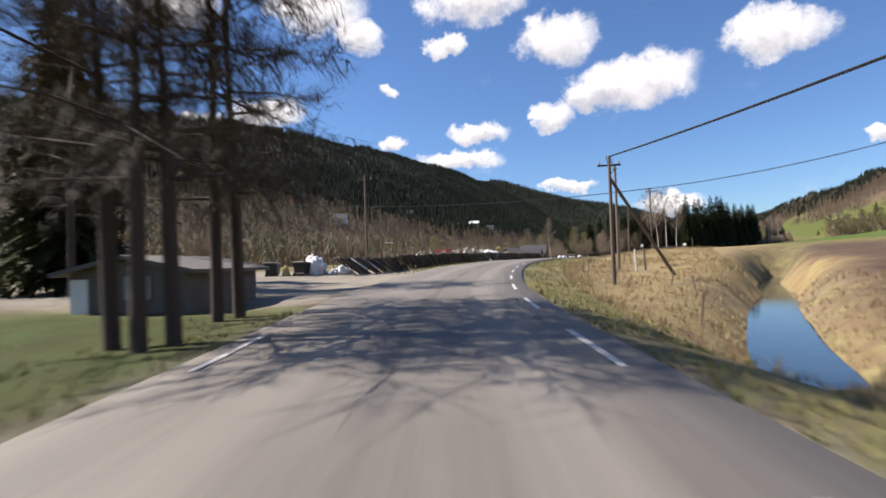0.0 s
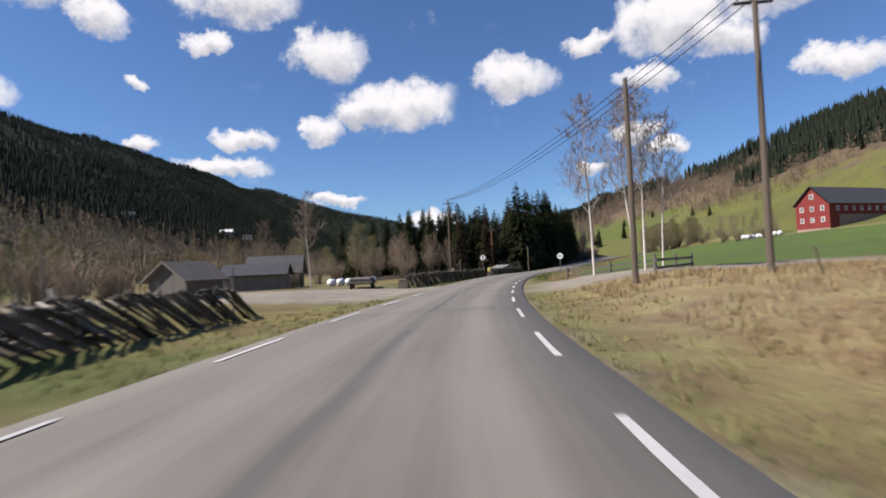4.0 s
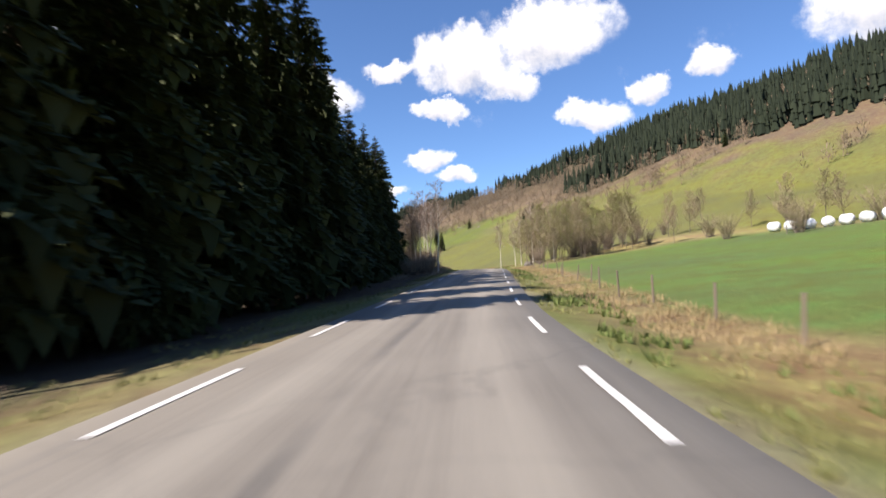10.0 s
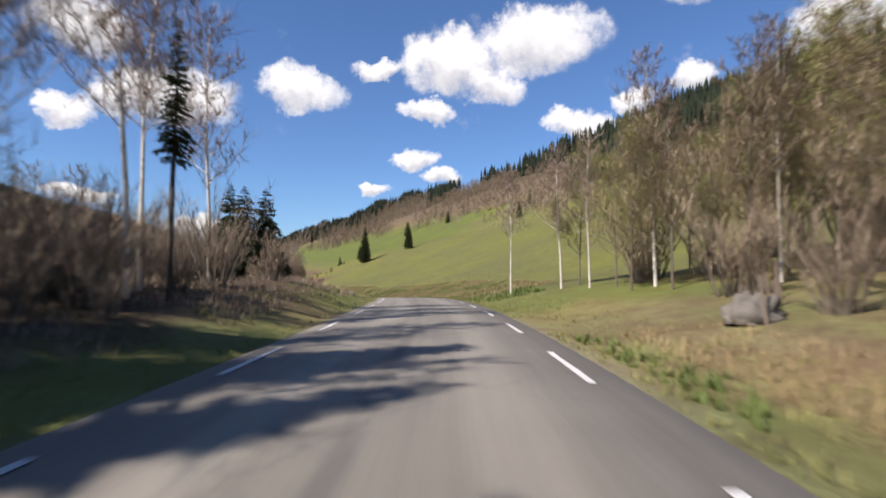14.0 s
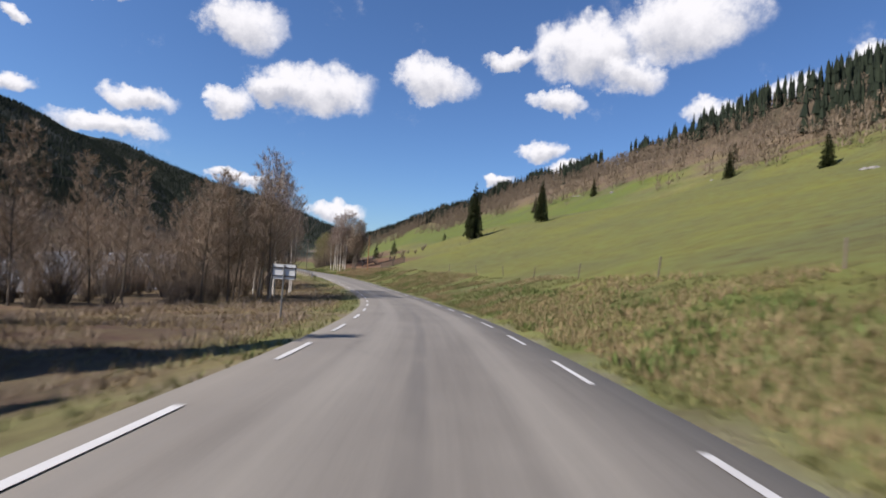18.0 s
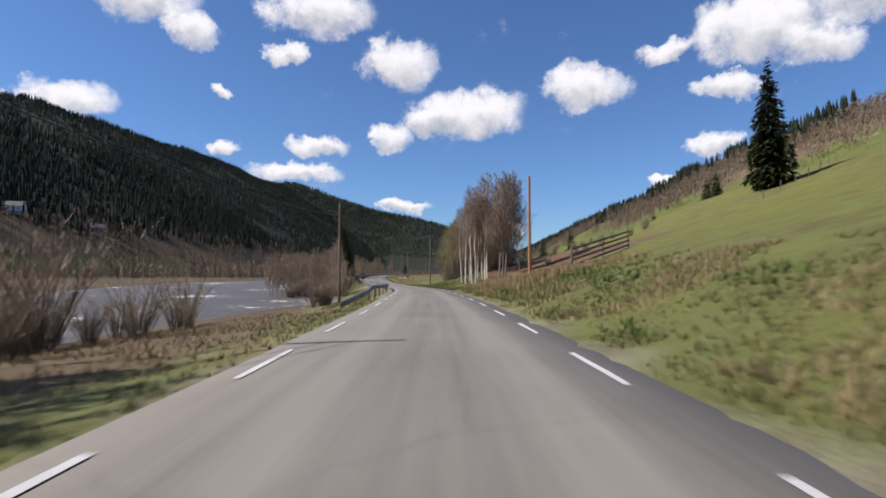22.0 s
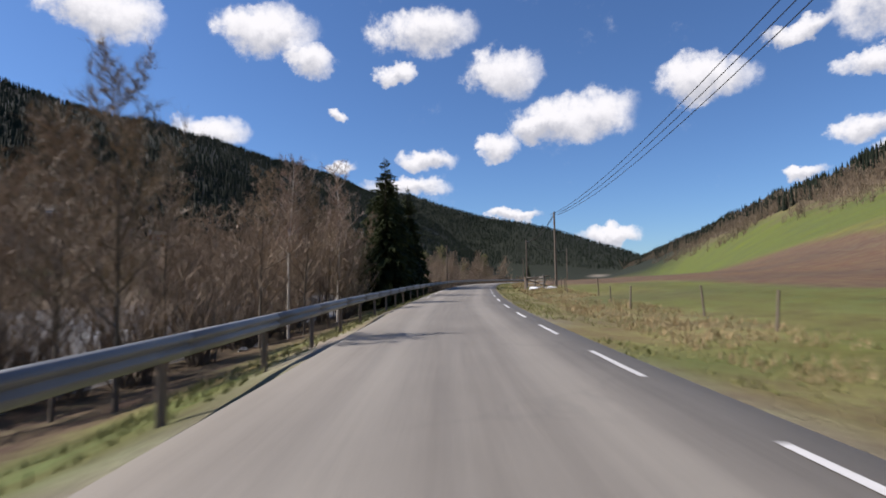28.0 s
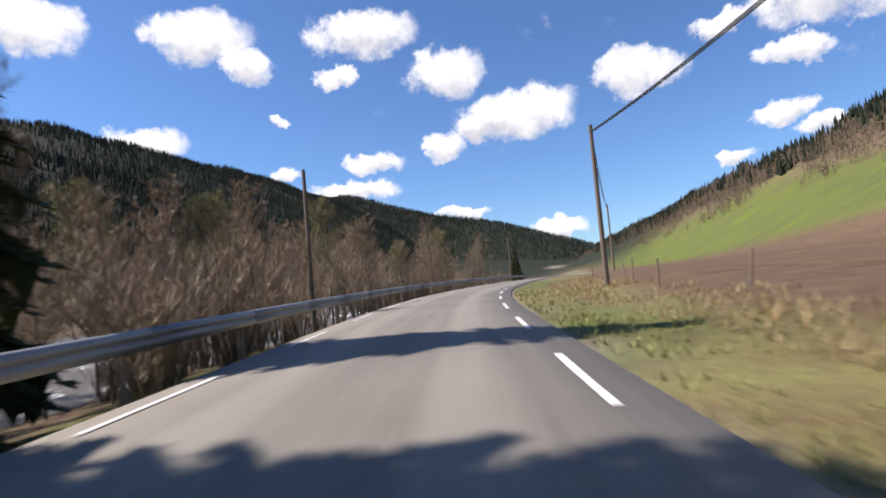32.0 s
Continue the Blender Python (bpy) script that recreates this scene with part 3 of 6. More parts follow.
def tone_of(x, y, s, d, a, b, z):
    """Base colour of the ground: turf, straw, ploughed soil, gravel, needles, and under the far woods a near-black
    green close to the spruces.
    """
    n1, n2 = 1.2 * patch(x, y, 6.5, 4), 1.2 * patch(x, y, 2.4, 6)
    turf, straw, soil = np.array((0.100, 0.124, 0.034)), np.array((0.30, 0.225, 0.115)), np.array((0.125, 0.082, 0.055))
    field, olive, litter = np.array((0.096, 0.136, 0.038)), np.array((0.130, 0.130, 0.040)), np.array((0.135, 0.098, 0.062))
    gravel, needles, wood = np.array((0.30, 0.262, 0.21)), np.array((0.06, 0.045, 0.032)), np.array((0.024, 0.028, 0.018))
    c = np.tile((straw * 0.6 + turf * 0.4) * 0.85, (len(x), 1))

    def lay(col, w):
        w = np.clip(w, 0, 1)[:, None]
        c[:] = c * (1 - w) + np.asarray(col) * w

    def band(v, lo, hi, soft=1.5):
        return ease(v, lo - soft, lo + soft) * (1 - ease(v, hi - soft, hi + soft))
    wav = d + 1.2 * n1 + 0.5 * n2
    lay(turf, 0.75 * ease(n1 + 0.4 * n2, -0.3, 0.6) * (np.abs(d) < 12))
    right = d > 0
    # right-hand side
    lay(straw, right * band(s, -80, 108, 6) * band(wav, 4.5, 26, 2) * 0.9)
    lay(soil, right * band(s, -80, 80, 8) * ease(wav - creek_line(s), 2.0, 5.0))
    lay(field, right * band(s, 112, 262, 5) * band(wav, 7.0, 66, 0.8))
    lay(np.array((0.205, 0.140, 0.075)), right * band(s, 118, 268, 4) * band(wav, 4.9, 7.2, 0.6) * 0.8)
    lay(olive, right * ease(b, 84, 100) * (1 - ease(b + 10 * n1, 165, 200)) * band(s, 20, 1200, 30) * 0.9)
    lay(straw, right * band(b, 86, 92, 4) * 0.6 * (s < 300))
    lay(turf * 0.75 + straw * 0.14, right * band(s, 286, 440, 6) * band(wav, 3.3, 9, 0.8) * 0.8)
    lay(olive, right * band(s, 286, 436, 6) * ease(wav, 8, 11))
    lay(np.array((0.140, 0.082, 0.050)), right * band(s, 438, 500, 4) * band(wav, 9.6, 22, 1.8))
    lay(straw * 0.85, right * band(s, 424, 448, 3) * band(wav, 4.8, 11.5, 1.2) * 0.8)
    lay(turf * 0.6 + straw * 0.25, right * band(s, 446, 490, 6) * band(wav, 3.4, 9, 1))
    lay(field, right * band(s, 484, 545, 8) * band(wav, 14, 26, 2) * 0.8)
    lay(soil * np.array((1.05, 1.05, 1.0)), right * band(s, 500, 1200, 14) * band(wav, 21, 62, 2.5))
    lay(olive * 0.95, right * band(s, 486, 552, 8) * band(wav, 8, 20, 2) * 0.8)
    lay(soil * np.array((1.05, 1.05, 1.0)), right * band(s, 552, 1200, 4) * band(wav, 6.6, 30, 1.5))
    lay(olive * np.array((0.8, 0.95, 0.8)), right * ease(b, 128, 140) * (1 - ease(b, 195, 215)) * ease(s, 430, 470))
    lay(litter, right * ease(b + 12 * n1, 185, 215))
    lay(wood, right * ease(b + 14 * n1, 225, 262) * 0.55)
    # left-hand side
    lay(gravel, (~right) * band(s, 16.5, 40, 1.6) * band(-wav, 3.2, 30, 1.0))
    lay(np.array((0.062, 0.080, 0.024)), (~right) * band(s, -40, 15.5, 1.5) * ease(-wav, 3.2, 4.6) * 0.9)
    lay(gravel, (~right) * band(s, 103, 121, 2) * band(-wav, 3.2, 34, 1.0))
    lay(gravel, right * band(s, 104, 117, 2) * band(wav, 3.2, 22, 1.0))
    lay(gravel, (~right) * band(s, 154, 160, 1) * band(-wav, 3.2, 12, 1.0) * 0.8)
    lay(needles, (~right) * band(s, 168, 268, 4) * band(-wav, 5.2, 70, 1.0))
    lay(litter, (~right) * band(s, 268, 424, 8) * ease(-wav, 4.2, 6.0) * 0.9)
    lay(np.array((0.085, 0.060, 0.038)), (~right) * band(s, 240, 284, 5) * ease(-wav, 3.6, 5.0) * 0.85)
    lay(np.array((0.098, 0.068, 0.042)), (~right) * band(s, 286, 350, 5) * ease(-wav, 4.0, 5.6) * ease(n2 + 0.6 * n1, -0.7, 0.3))
    lay(litter * 0.8, (~right) * ease(s, 405, 420) * ease(-wav, 6.5, 9))
    lay(gravel * 0.95, (~right) * ease(s, 425, 434) * band(np.abs(d), 2.9, 3.9, 0.3))
    lay(field * 0.9, (~right) * band(b + 5 * n1, -134, -92, 5) * band(s, -100, 800, 40))
    lay(litter * 0.7, (~right) * ease(-b + 8 * n1, 130, 150))
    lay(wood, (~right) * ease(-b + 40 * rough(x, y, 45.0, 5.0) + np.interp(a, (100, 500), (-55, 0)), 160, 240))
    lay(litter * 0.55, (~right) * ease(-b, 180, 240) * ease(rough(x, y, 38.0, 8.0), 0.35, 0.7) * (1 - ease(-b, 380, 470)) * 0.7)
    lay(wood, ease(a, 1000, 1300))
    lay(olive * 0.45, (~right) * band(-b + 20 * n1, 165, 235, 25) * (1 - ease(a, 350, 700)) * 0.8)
    lay(gravel * 0.8, (~right) * (rough(x, y, 30.0, 9.0) > 0.86) * ease(-b, 230, 300) * 0.8)
    lay(gravel * 0.8, band(d, np.interp(s, (150, 185, 228, 256), (-2.7, -2.0, -2.0, -2.7)), 2.7, 0.3))
    return c


def make_ground():
    xs, ys = spread(-62, 332, 1.6, 4600), spread(-24, 640, 1.6, 4600)
    gx, gy = np.meshgrid(xs, ys)
    x, y = gx.ravel(), gy.ravel()
    z, s, d, a, b = land(x, y)
    w, h = len(xs), len(ys)
    i = np.arange(w * h).reshape(h, w)
    faces = np.stack([i[:-1, :-1], i[:-1, 1:], i[1:, 1:], i[1:, :-1]], -1).reshape(-1, 4)
    ob = mesh_object("ground", np.stack([x, y, z], 1), faces, MAT["ground"], smooth=True)
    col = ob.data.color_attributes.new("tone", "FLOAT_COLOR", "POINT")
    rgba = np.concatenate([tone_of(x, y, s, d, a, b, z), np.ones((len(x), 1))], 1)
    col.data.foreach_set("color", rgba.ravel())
    tagged(ob, "valley floor of turf, straw and ploughed soil between wooded slopes", "ground", kind="structure")


make_ground()


def line_left(s):
    """Offset of the left-hand edge line: the road widens at the yard and narrows along the wood."""
    return np.interp(s, (0, 20, 40, 66, 100, 150, 185, 228, 256, 300, 430, 446, 470), (-2.3, -3.3, -3.6, -3.5, -2.4, -2.5, -1.95, -1.85, -2.5, -2.5, -2.4, -2.2, -2.3))


def strip(name, s0, s1, offsets, heights, mat, label, category, step=1.0, lift=0.0, kind="structure"):
    """A band along the road, its section given by offsets and heights over the centre line."""
    ss = np.arange(s0, s1 + step / 2, step)
    p, _, n = on_line(ss)
    k = len(offsets)
    v = np.empty((len(ss), k, 3))
    for j, (o, hgt) in enumerate(zip(offsets, heights)):
        wide = -(line_left(ss) - 0.5) / 3.0 if o < 0 and name == "road" else np.ones(len(ss))
        v[:, j, :2] = p[:, :2] + n * (o * wide)[:, None]
        v[:, j, 2] = p[:, 2] + hgt + lift
    i = np.arange(len(ss) * k).reshape(-1, k)
    f = np.stack([i[:-1, :-1], i[:-1, 1:], i[1:, 1:], i[1:, :-1]], -1).reshape(-1, 4)
    ob = mesh_object(name, v.reshape(-1, 3), f, mat, smooth=True)
    uv = ob.data.uv_layers.new(name="UVMap")
    sj, oj = np.repeat(ss, k), np.tile(offsets, len(ss))
    vi = np.empty(len(ob.data.loops), int)
    ob.data.loops.foreach_get("vertex_index", vi)
    uv.data.foreach_set("uv", np.stack([oj[vi], sj[vi]], 1).astype(np.float32).ravel())
    return tagged(ob, label, category, kind=kind)


road = strip("road", -100, 1200, (-3.0, -2.9, -1.5, 0, 1.5, 2.9, 3.0), (-0.16, 0.0, 0.03, 0.045, 0.03, 0.0, -0.16), MAT["asphalt"],
             "two-lane country road of grey worn asphalt", "road", 1.5)
water = strip("river", 396, 900, (-110, -80, -55, -30, -17, -7.6), (-2.6, -2.6, -2.6, -2.6, -2.6, -2.6), MAT["water"],
              "broad grey river with broken white rapids", "river", 4.0)


# Where the counted dashes begin: station, and number along the road.
DASH_AT = (-12.5, 24.5, 119.2, 138.1, 156.4, 175.0, 187.7, 205.7, 224.1, 242.8, 261.7, 315.2, 334.0, 350.0, 367.3, 384.8, 401.3, 418.2, 453.0, 469.8, 514.9, 527.8, 545.4, 562.3, 650.0)
DASH_NO = (-2, 4, 20, 23, 26, 29, 31, 34, 37, 40, 43, 52, 55, 58, 61, 64, 67, 70, 76, 79, 87, 89, 92, 95, 110)


def road_marks():
    """Broken edge lines: each dash a piece of paint on the road."""
    rnd = random.Random(5)
    for side in (-1, 1):
        for k in range(-2, 110):
            a, b = (float(np.interp(k + q, DASH_NO, DASH_AT)) for q in (0.0, 0.47))
            if side < 0:
                a, b = a + 0.45, b + 0.45
            ss = np.linspace(a, b, 4)
            if side < 0 and (8 < a < 36 or 102 < a < 118 or 455 < a < 526):
                continue
            p, _, n = on_line(ss)
            mid = line_left(ss) if side < 0 else np.full(4, 2.4)
            v = []
            for j in range(4):
                for o in (-0.055, 0.055):
                    q = p[j, :2] + n[j] * (mid[j] + o * rnd.uniform(0.8, 1.1))
                    v.append((q[0], q[1], p[j, 2] + 0.022))
            f = [(2 * j, 2 * j + 1, 2 * j + 3, 2 * j + 2) for j in range(3)]
            mesh_object("edge_dash", v, f, MAT["paint"], road)


road_marks()

# ---- poles and wires ----
def pole(s, d, h, wood="pole", label="weathered wooden utility pole", arms=1, lean=0.0):
    m = Matrix.Translation(spot(s, d, -0.3)) @ pose(0, 0, 0, 0, lean, bearing(s))
    ob = thing("utility_pole", m, label, "utility pole", "poles along the road")
    bm = B()
    rod(bm, (0, 0, 0), (0, 0, h + 0.3), 0.125, 0.085, 10)
    part("post", bm, MAT[wood], ob)
    for k in range(arms):
        bm = B()
        box(bm, (0.1, 1.3, 0.1), (0.12, 0, h - 0.15 - 0.7 * k), bevel=0.01)
        arm = part("crossarm", bm, MAT["darksteel"], ob)
        for y in (-0.55, 0, 0.55):
            bm = B()
            rod(bm, (0.12, y, h - 0.1 - 0.7 * k), (0.12, y, h + 0.1 - 0.7 * k), 0.045, 0.03, 8)
            part("insulator", bm, MAT["concrete"], arm)
    return m @ Vector((0.12, 0, h + 0.35))


def wire(a, b, sag, label="sagging black overhead cable", r=0.02):
    c = bpy.data.curves.new("overhead_wire", "CURVE")
    c.dimensions, c.bevel_depth, c.bevel_resolution = "3D", r, 0
    sp = c.splines.new("POLY")
    sp.points.add(16)
    for i in range(17):
        u = i / 16
        p = Vector(a).lerp(Vector(b), u) - Vector((0, 0, 4 * sag * u * (1 - u)))
        sp.points[i].co = (*p, 1)
    c.materials.append(MAT["wire"])
    tagged(new("overhead_wire", c), label, "cable", "overhead wires")


def wires(a, b, sag, count=3, gap=0.5):
    d = Vector(b) - Vector(a)
    n = Vector((d.y, -d.x, 0)).normalized()
    for k in range(count):
        o = n * gap * (k - (count - 1) / 2)
        wire(a + o, b + o, sag)


P = {}
P["yard"] = pole(47.7, -12.6, 8.6, label="slim grey utility pole behind the rail fence")
P["a"] = pole(32.3, 8.1, 7.35, label="utility pole propped by a slanting brace")
P["b"] = pole(46.5, 9.8, 8.6, arms=0)
P["c"] = pole(95.0, 11.0, 9.7)
P["d"] = pole(97.3, 7.1, 8.0, arms=0)
P["e"] = pole(143.5, -8.2, 10.2)
P["f"] = pole(186.9, -13.5, 9.5, "poleorange", "fresh orange-brown utility pole before the spruces")
P["g"] = pole(190.4, -6.8, 5.3, arms=0, label="short grey pole at the edge of the spruces")
P["h"] = pole(404.6, -9.1, 8.9, arms=0)
P["i"] = pole(406.4, -10.6, 7.1, arms=0)
P["j"] = pole(432.3, 7.3, 7.2, "poleorange", "reddish wooden pole on the bank", arms=0)
P["k"] = pole(439.6, -6.9, 8.3, arms=0)
P["l"] = pole(491.3, 7.6, 9.2)
P["m"] = pole(545.0, 8.9, 7.6, arms=0)
P["n"] = pole(582.9, 7.2, 7.3, arms=0)
P["o"] = pole(582.8, -6.4, 8.0, arms=0)
P["p"] = pole(622.4, 10.8, 7.5, arms=0)
P["q"] = pole(642.4, -4.6, 7.5, arms=0)


def brace():
    a, b = spot(37.0, 12.5, -0.2), P["a"] + Vector((0, 0, -1.2))
    bm = B()
    rod(bm, a, b, 0.11, 0.09, 8)
    part("brace", bm, MAT["pole"], bpy.data.objects["utility_pole.001"]).matrix_parent_inverse = bpy.data.objects["utility_pole.001"].matrix_world.inverted()


bpy.context.view_layer.update()
brace()
wires(P["a"], P["a"] + Vector((4, -60, -1.5)), 0.8, 3, 0.08)
wires(P["a"], P["b"] + Vector((0, 0, -0.3)), 0.6, 2, 0.25)
wires(P["c"], spot(83, -36, 10.5), 0.8, 3, 0.35)
wires(P["c"], spot(88, 44, 12.5), 0.8, 3, 0.4)
wires(P["c"], P["e"], 1.3, 3, 0.5)
wires(P["e"], P["f"], 1.0, 3, 0.5)
wires(P["f"], spot(250, -40, 9), 1.0, 3, 0.5)
LOW = Vector((0, 0, -1.1))
wires(spot(404.6, -12.8, 7.6), P["k"] + LOW, 0.6, 2, 0.35)
wires(P["h"] + LOW, spot(340, -30, 10), 1.2, 2, 0.5)
wires(P["k"] + LOW, P["l"], 1.3, 2, 0.45)
wires(P["l"], P["m"] + Vector((0, 0, -0.35)), 1.2, 3, 0.4)
wires(P["m"] + Vector((0, 0, -0.35)), P["n"] + Vector((0, 0, -0.35)), 0.8, 3, 0.07)
wires(P["n"] + Vector((0, 0, -0.35)), P["p"] + Vector((0, 0, -0.35)), 0.9, 2, 0.07)


# ---- trees ----
def frame_of(d):
    d = np.asarray(d, float)
    d = d / np.linalg.norm(d)
    r = np.cross(d, (0.0, 0.0, 1.0))
    if np.linalg.norm(r) < 1e-3:
        r = np.array((1.0, 0, 0))
    r = r / np.linalg.norm(r)
    return d, r, np.cross(r, d)


class Soup:
    """Collects loose triangles and tubes."""

    def __init__(self):
        self.v, self.f = [], []

    def tri(self, a, b, c):
        k = len(self.v)
        self.v += [tuple(a), tuple(b), tuple(c)]
        self.f.append((k, k + 1, k + 2))

    def ribbon(self, pts, widths, side):
        k = len(self.v)
        for p, w in zip(pts, widths):
            self.v += [tuple(p - side * w), tuple(p + side * w)]
        for j in range(len(pts) - 1):
            q = k + 2 * j
            self.f.append((q, q + 1, q + 3, q + 2))

    def tube(self, pts, radii, sides=5):
        k = len(self.v)
        pts = [np.asarray(p, float) for p in pts]
        for j, (p, r) in enumerate(zip(pts, radii)):
            d = pts[min(j + 1, len(pts) - 1)] - pts[max(j - 1, 0)]
            _, u, w = frame_of(d)
            for i in range(sides):
                t = 2 * math.pi * i / sides
                self.v.append(tuple(p + r * (u * math.cos(t) + w * math.sin(t))))
        for j in range(len(pts) - 1):
            for i in range(sides):
                a, b = k + j * sides + i, k + j * sides + (i + 1) % sides
                self.f.append((a, b, b + sides, a + sides))


def spruce(height, seed, leaf="spruce", low=0.06, thick=0.21, levels=42, label="tall dark green spruce with drooping branches"):
    rnd = random.Random(seed)
    ob = thing("spruce_tree", Matrix(), label, "spruce tree", "spruces")
    t = Soup()
    t.tube([(0, 0, -0.4), (0.05, 0, height * 0.35), (0.0, 0.04, height * 0.7), (0, 0, height)], [height * 0.013, height * 0.010, height * 0.006, 0.01], 7)
    mesh_object("trunk", t.v, t.f, MAT["bark"], ob, smooth=True)
    c = Soup()
    rmax = height * thick
    for i in range(levels):
        u = low + (0.985 - low) * (i + rnd.random() * 0.7) / levels
        z0 = u * height
        reach = rmax * (1 - u) ** 0.82 * (0.55 + 0.45 * min(1, (u - low) * 9 + 0.35)) + 0.12
        n = 13 if u < 0.8 else 8
        turn = rnd.random() * 6.28
        for k in range(n):
            az = turn + 6.283 * k / n + rnd.uniform(-0.25, 0.25)
            ln = reach * rnd.uniform(0.5, 1.18)
            out = np.array((math.cos(az), math.sin(az), 0.0))
            sid = np.array((-math.sin(az), math.cos(az), 0.0))
            rise = 0.35 if u > 0.75 else rnd.uniform(-0.05, 0.15)
            drop = rnd.uniform(0.35, 0.6) if u < 0.75 else 0.2
            z1 = z0 + rnd.uniform(-0.02, 0.02) * height

            def at(q):
                return out * ln * q + np.array((0, 0, z1 + ln * (rise * q - drop * q * q)))
            qs = (0.05, 0.4, 0.75, 1.0)
            c.ribbon([at(q) for q in qs], [0.05 * ln, 0.12 * ln, 0.085 * ln, 0.0], sid)
            for q in (0.18, 0.28, 0.38, 0.48, 0.58, 0.67, 0.76, 0.85, 0.93):
                for sg in (-1, 1):
                    l2 = ln * 0.42 * (1.15 - q) + 0.10
                    p = at(q)
                    tip = p + out * l2 * 0.75 + sid * sg * l2 * rnd.uniform(0.5, 0.9) + np.array((0, 0, -l2 * rnd.uniform(0.15, 0.6)))
                    c.tri(p - out * 0.055 * ln, p + out * 0.05 * ln, tip)
            for q in (0.5, 0.8):
                p = at(q)
                c.tri(p - out * 0.1 * ln, p + out * 0.12 * ln, p + np.array((0, 0, -ln * rnd.uniform(0.18, 0.34))) + out * 0.05)
    mesh_object("crown", c.v, c.f, MAT[leaf], ob)
    return ob


def bare_tree(height, seed, bark="birch", twig="birchtwig", spread=0.28, limbs=26, bud=0.0, fork=0.0, name="birch_tree", label="leafless birch with white flaking stem", low=0.35, trunk=0.0064, rise=(0.55, 1.25), droop=0.0):
    rnd = random.Random(seed)
    ob = thing(name, Matrix(), label, name.replace("_", " "), "bare trees")
    t, c, g = Soup(), Soup(), Soup()
    bend = [rnd.uniform(-0.03, 0.03) * height for _ in range(4)]
    stem = [np.array((0, 0, -0.4)), np.array((bend[0] * 0.3, bend[1] * 0.3, height * 0.25)), np.array((bend[0], bend[1], height * 0.5)),
            np.array((bend[0] * 0.7 + bend[2], bend[1] * 0.7 + bend[3], height * 0.78)), np.array((bend[2] * 1.6, bend[3] * 1.6, height))]
    rad = [height * trunk * k for k in (1.25, 1.0, 0.75, 0.42, 0.08)]
    t.tube(stem, rad, 7)

    def on(u):
        x = max(0.0, min(0.999, u)) * 4
        j = int(x)
        return stem[j] + (stem[j + 1] - stem[j]) * (x - j)
    for i in range(limbs):
        u = low + (0.97 - low) * (i + rnd.random()) / limbs
        p = on(u)
        az = i * 2.4 + rnd.uniform(-0.5, 0.5)
        up = rnd.uniform(*rise)
        ln = height * spread * (1.08 - u) ** 0.6 * rnd.uniform(0.7, 1.15)
        d = np.array((math.cos(az), math.sin(az), up))
        d = d / np.linalg.norm(d)
        mid = p + d * ln * 0.5
        d2 = d + np.array((rnd.uniform(-0.3, 0.3), rnd.uniform(-0.3, 0.3), rnd.uniform(0.0, 0.4) - droop))
        d2 = d2 / np.linalg.norm(d2)
        end = mid + d2 * ln * 0.5
        r = height * trunk * 0.34 * (1.1 - u)
        t.tube([p, mid, end], [r + 0.008, r * 0.6 + 0.005, 0.004], 4)
        for k in range(15):
            q = 0.12 + 0.88 * (k + rnd.random()) / 15
            b0 = p + (mid - p) * min(1, q * 2) if q < 0.5 else mid + (end - mid) * (q * 2 - 1)
            e = np.array((rnd.gauss(0, 1), rnd.gauss(0, 1), rnd.gauss(0.45, 0.6)))
            e = d2 * 0.7 + e / np.linalg.norm(e)
            l2 = ln * rnd.uniform(0.2, 0.5)
            _, sx, sy = frame_of(e)
            w = 0.007 + 0.00055 * height
            b1 = b0 + e / np.linalg.norm(e) * l2
            c.tri(b0 - sx * w, b0 + sx * w, b1)
            for _ in range(18):
                h = b0 + (b1 - b0) * rnd.uniform(0.25, 0.95)
                e2 = np.array((rnd.gauss(0, 1), rnd.gauss(0, 1), rnd.gauss(0.1 - 1.6 * droop, 0.8)))
                e2 = e / np.linalg.norm(e) * 0.8 + e2 / np.linalg.norm(e2)
                _, sx2, _ = frame_of(e2)
                tip = h + e2 * l2 * rnd.uniform(0.22, 0.6)
                c.tri(h - sx2 * w * 0.75, h + sx2 * w * 0.75, tip)
                if bud and rnd.random() < bud:
                    for _ in range(3):
                        o = tip + np.array((rnd.gauss(0, 0.08), rnd.gauss(0, 0.08), rnd.gauss(0, 0.08)))
                        x = np.array((rnd.gauss(0, 1), rnd.gauss(0, 1), rnd.gauss(0, 1))) * 0.032
                        y = np.array((rnd.gauss(0, 1), rnd.gauss(0, 1), rnd.gauss(0, 1))) * 0.032
                        g.tri(o, o + x, o + y)
    mesh_object("trunk", t.v, t.f, MAT[bark], ob, smooth=True)
    mesh_object("branchwork", c.v, c.f, MAT[twig], ob)
    if bud:
        mesh_object("foliage", g.v, g.f, MAT["bud"], ob)
    return ob


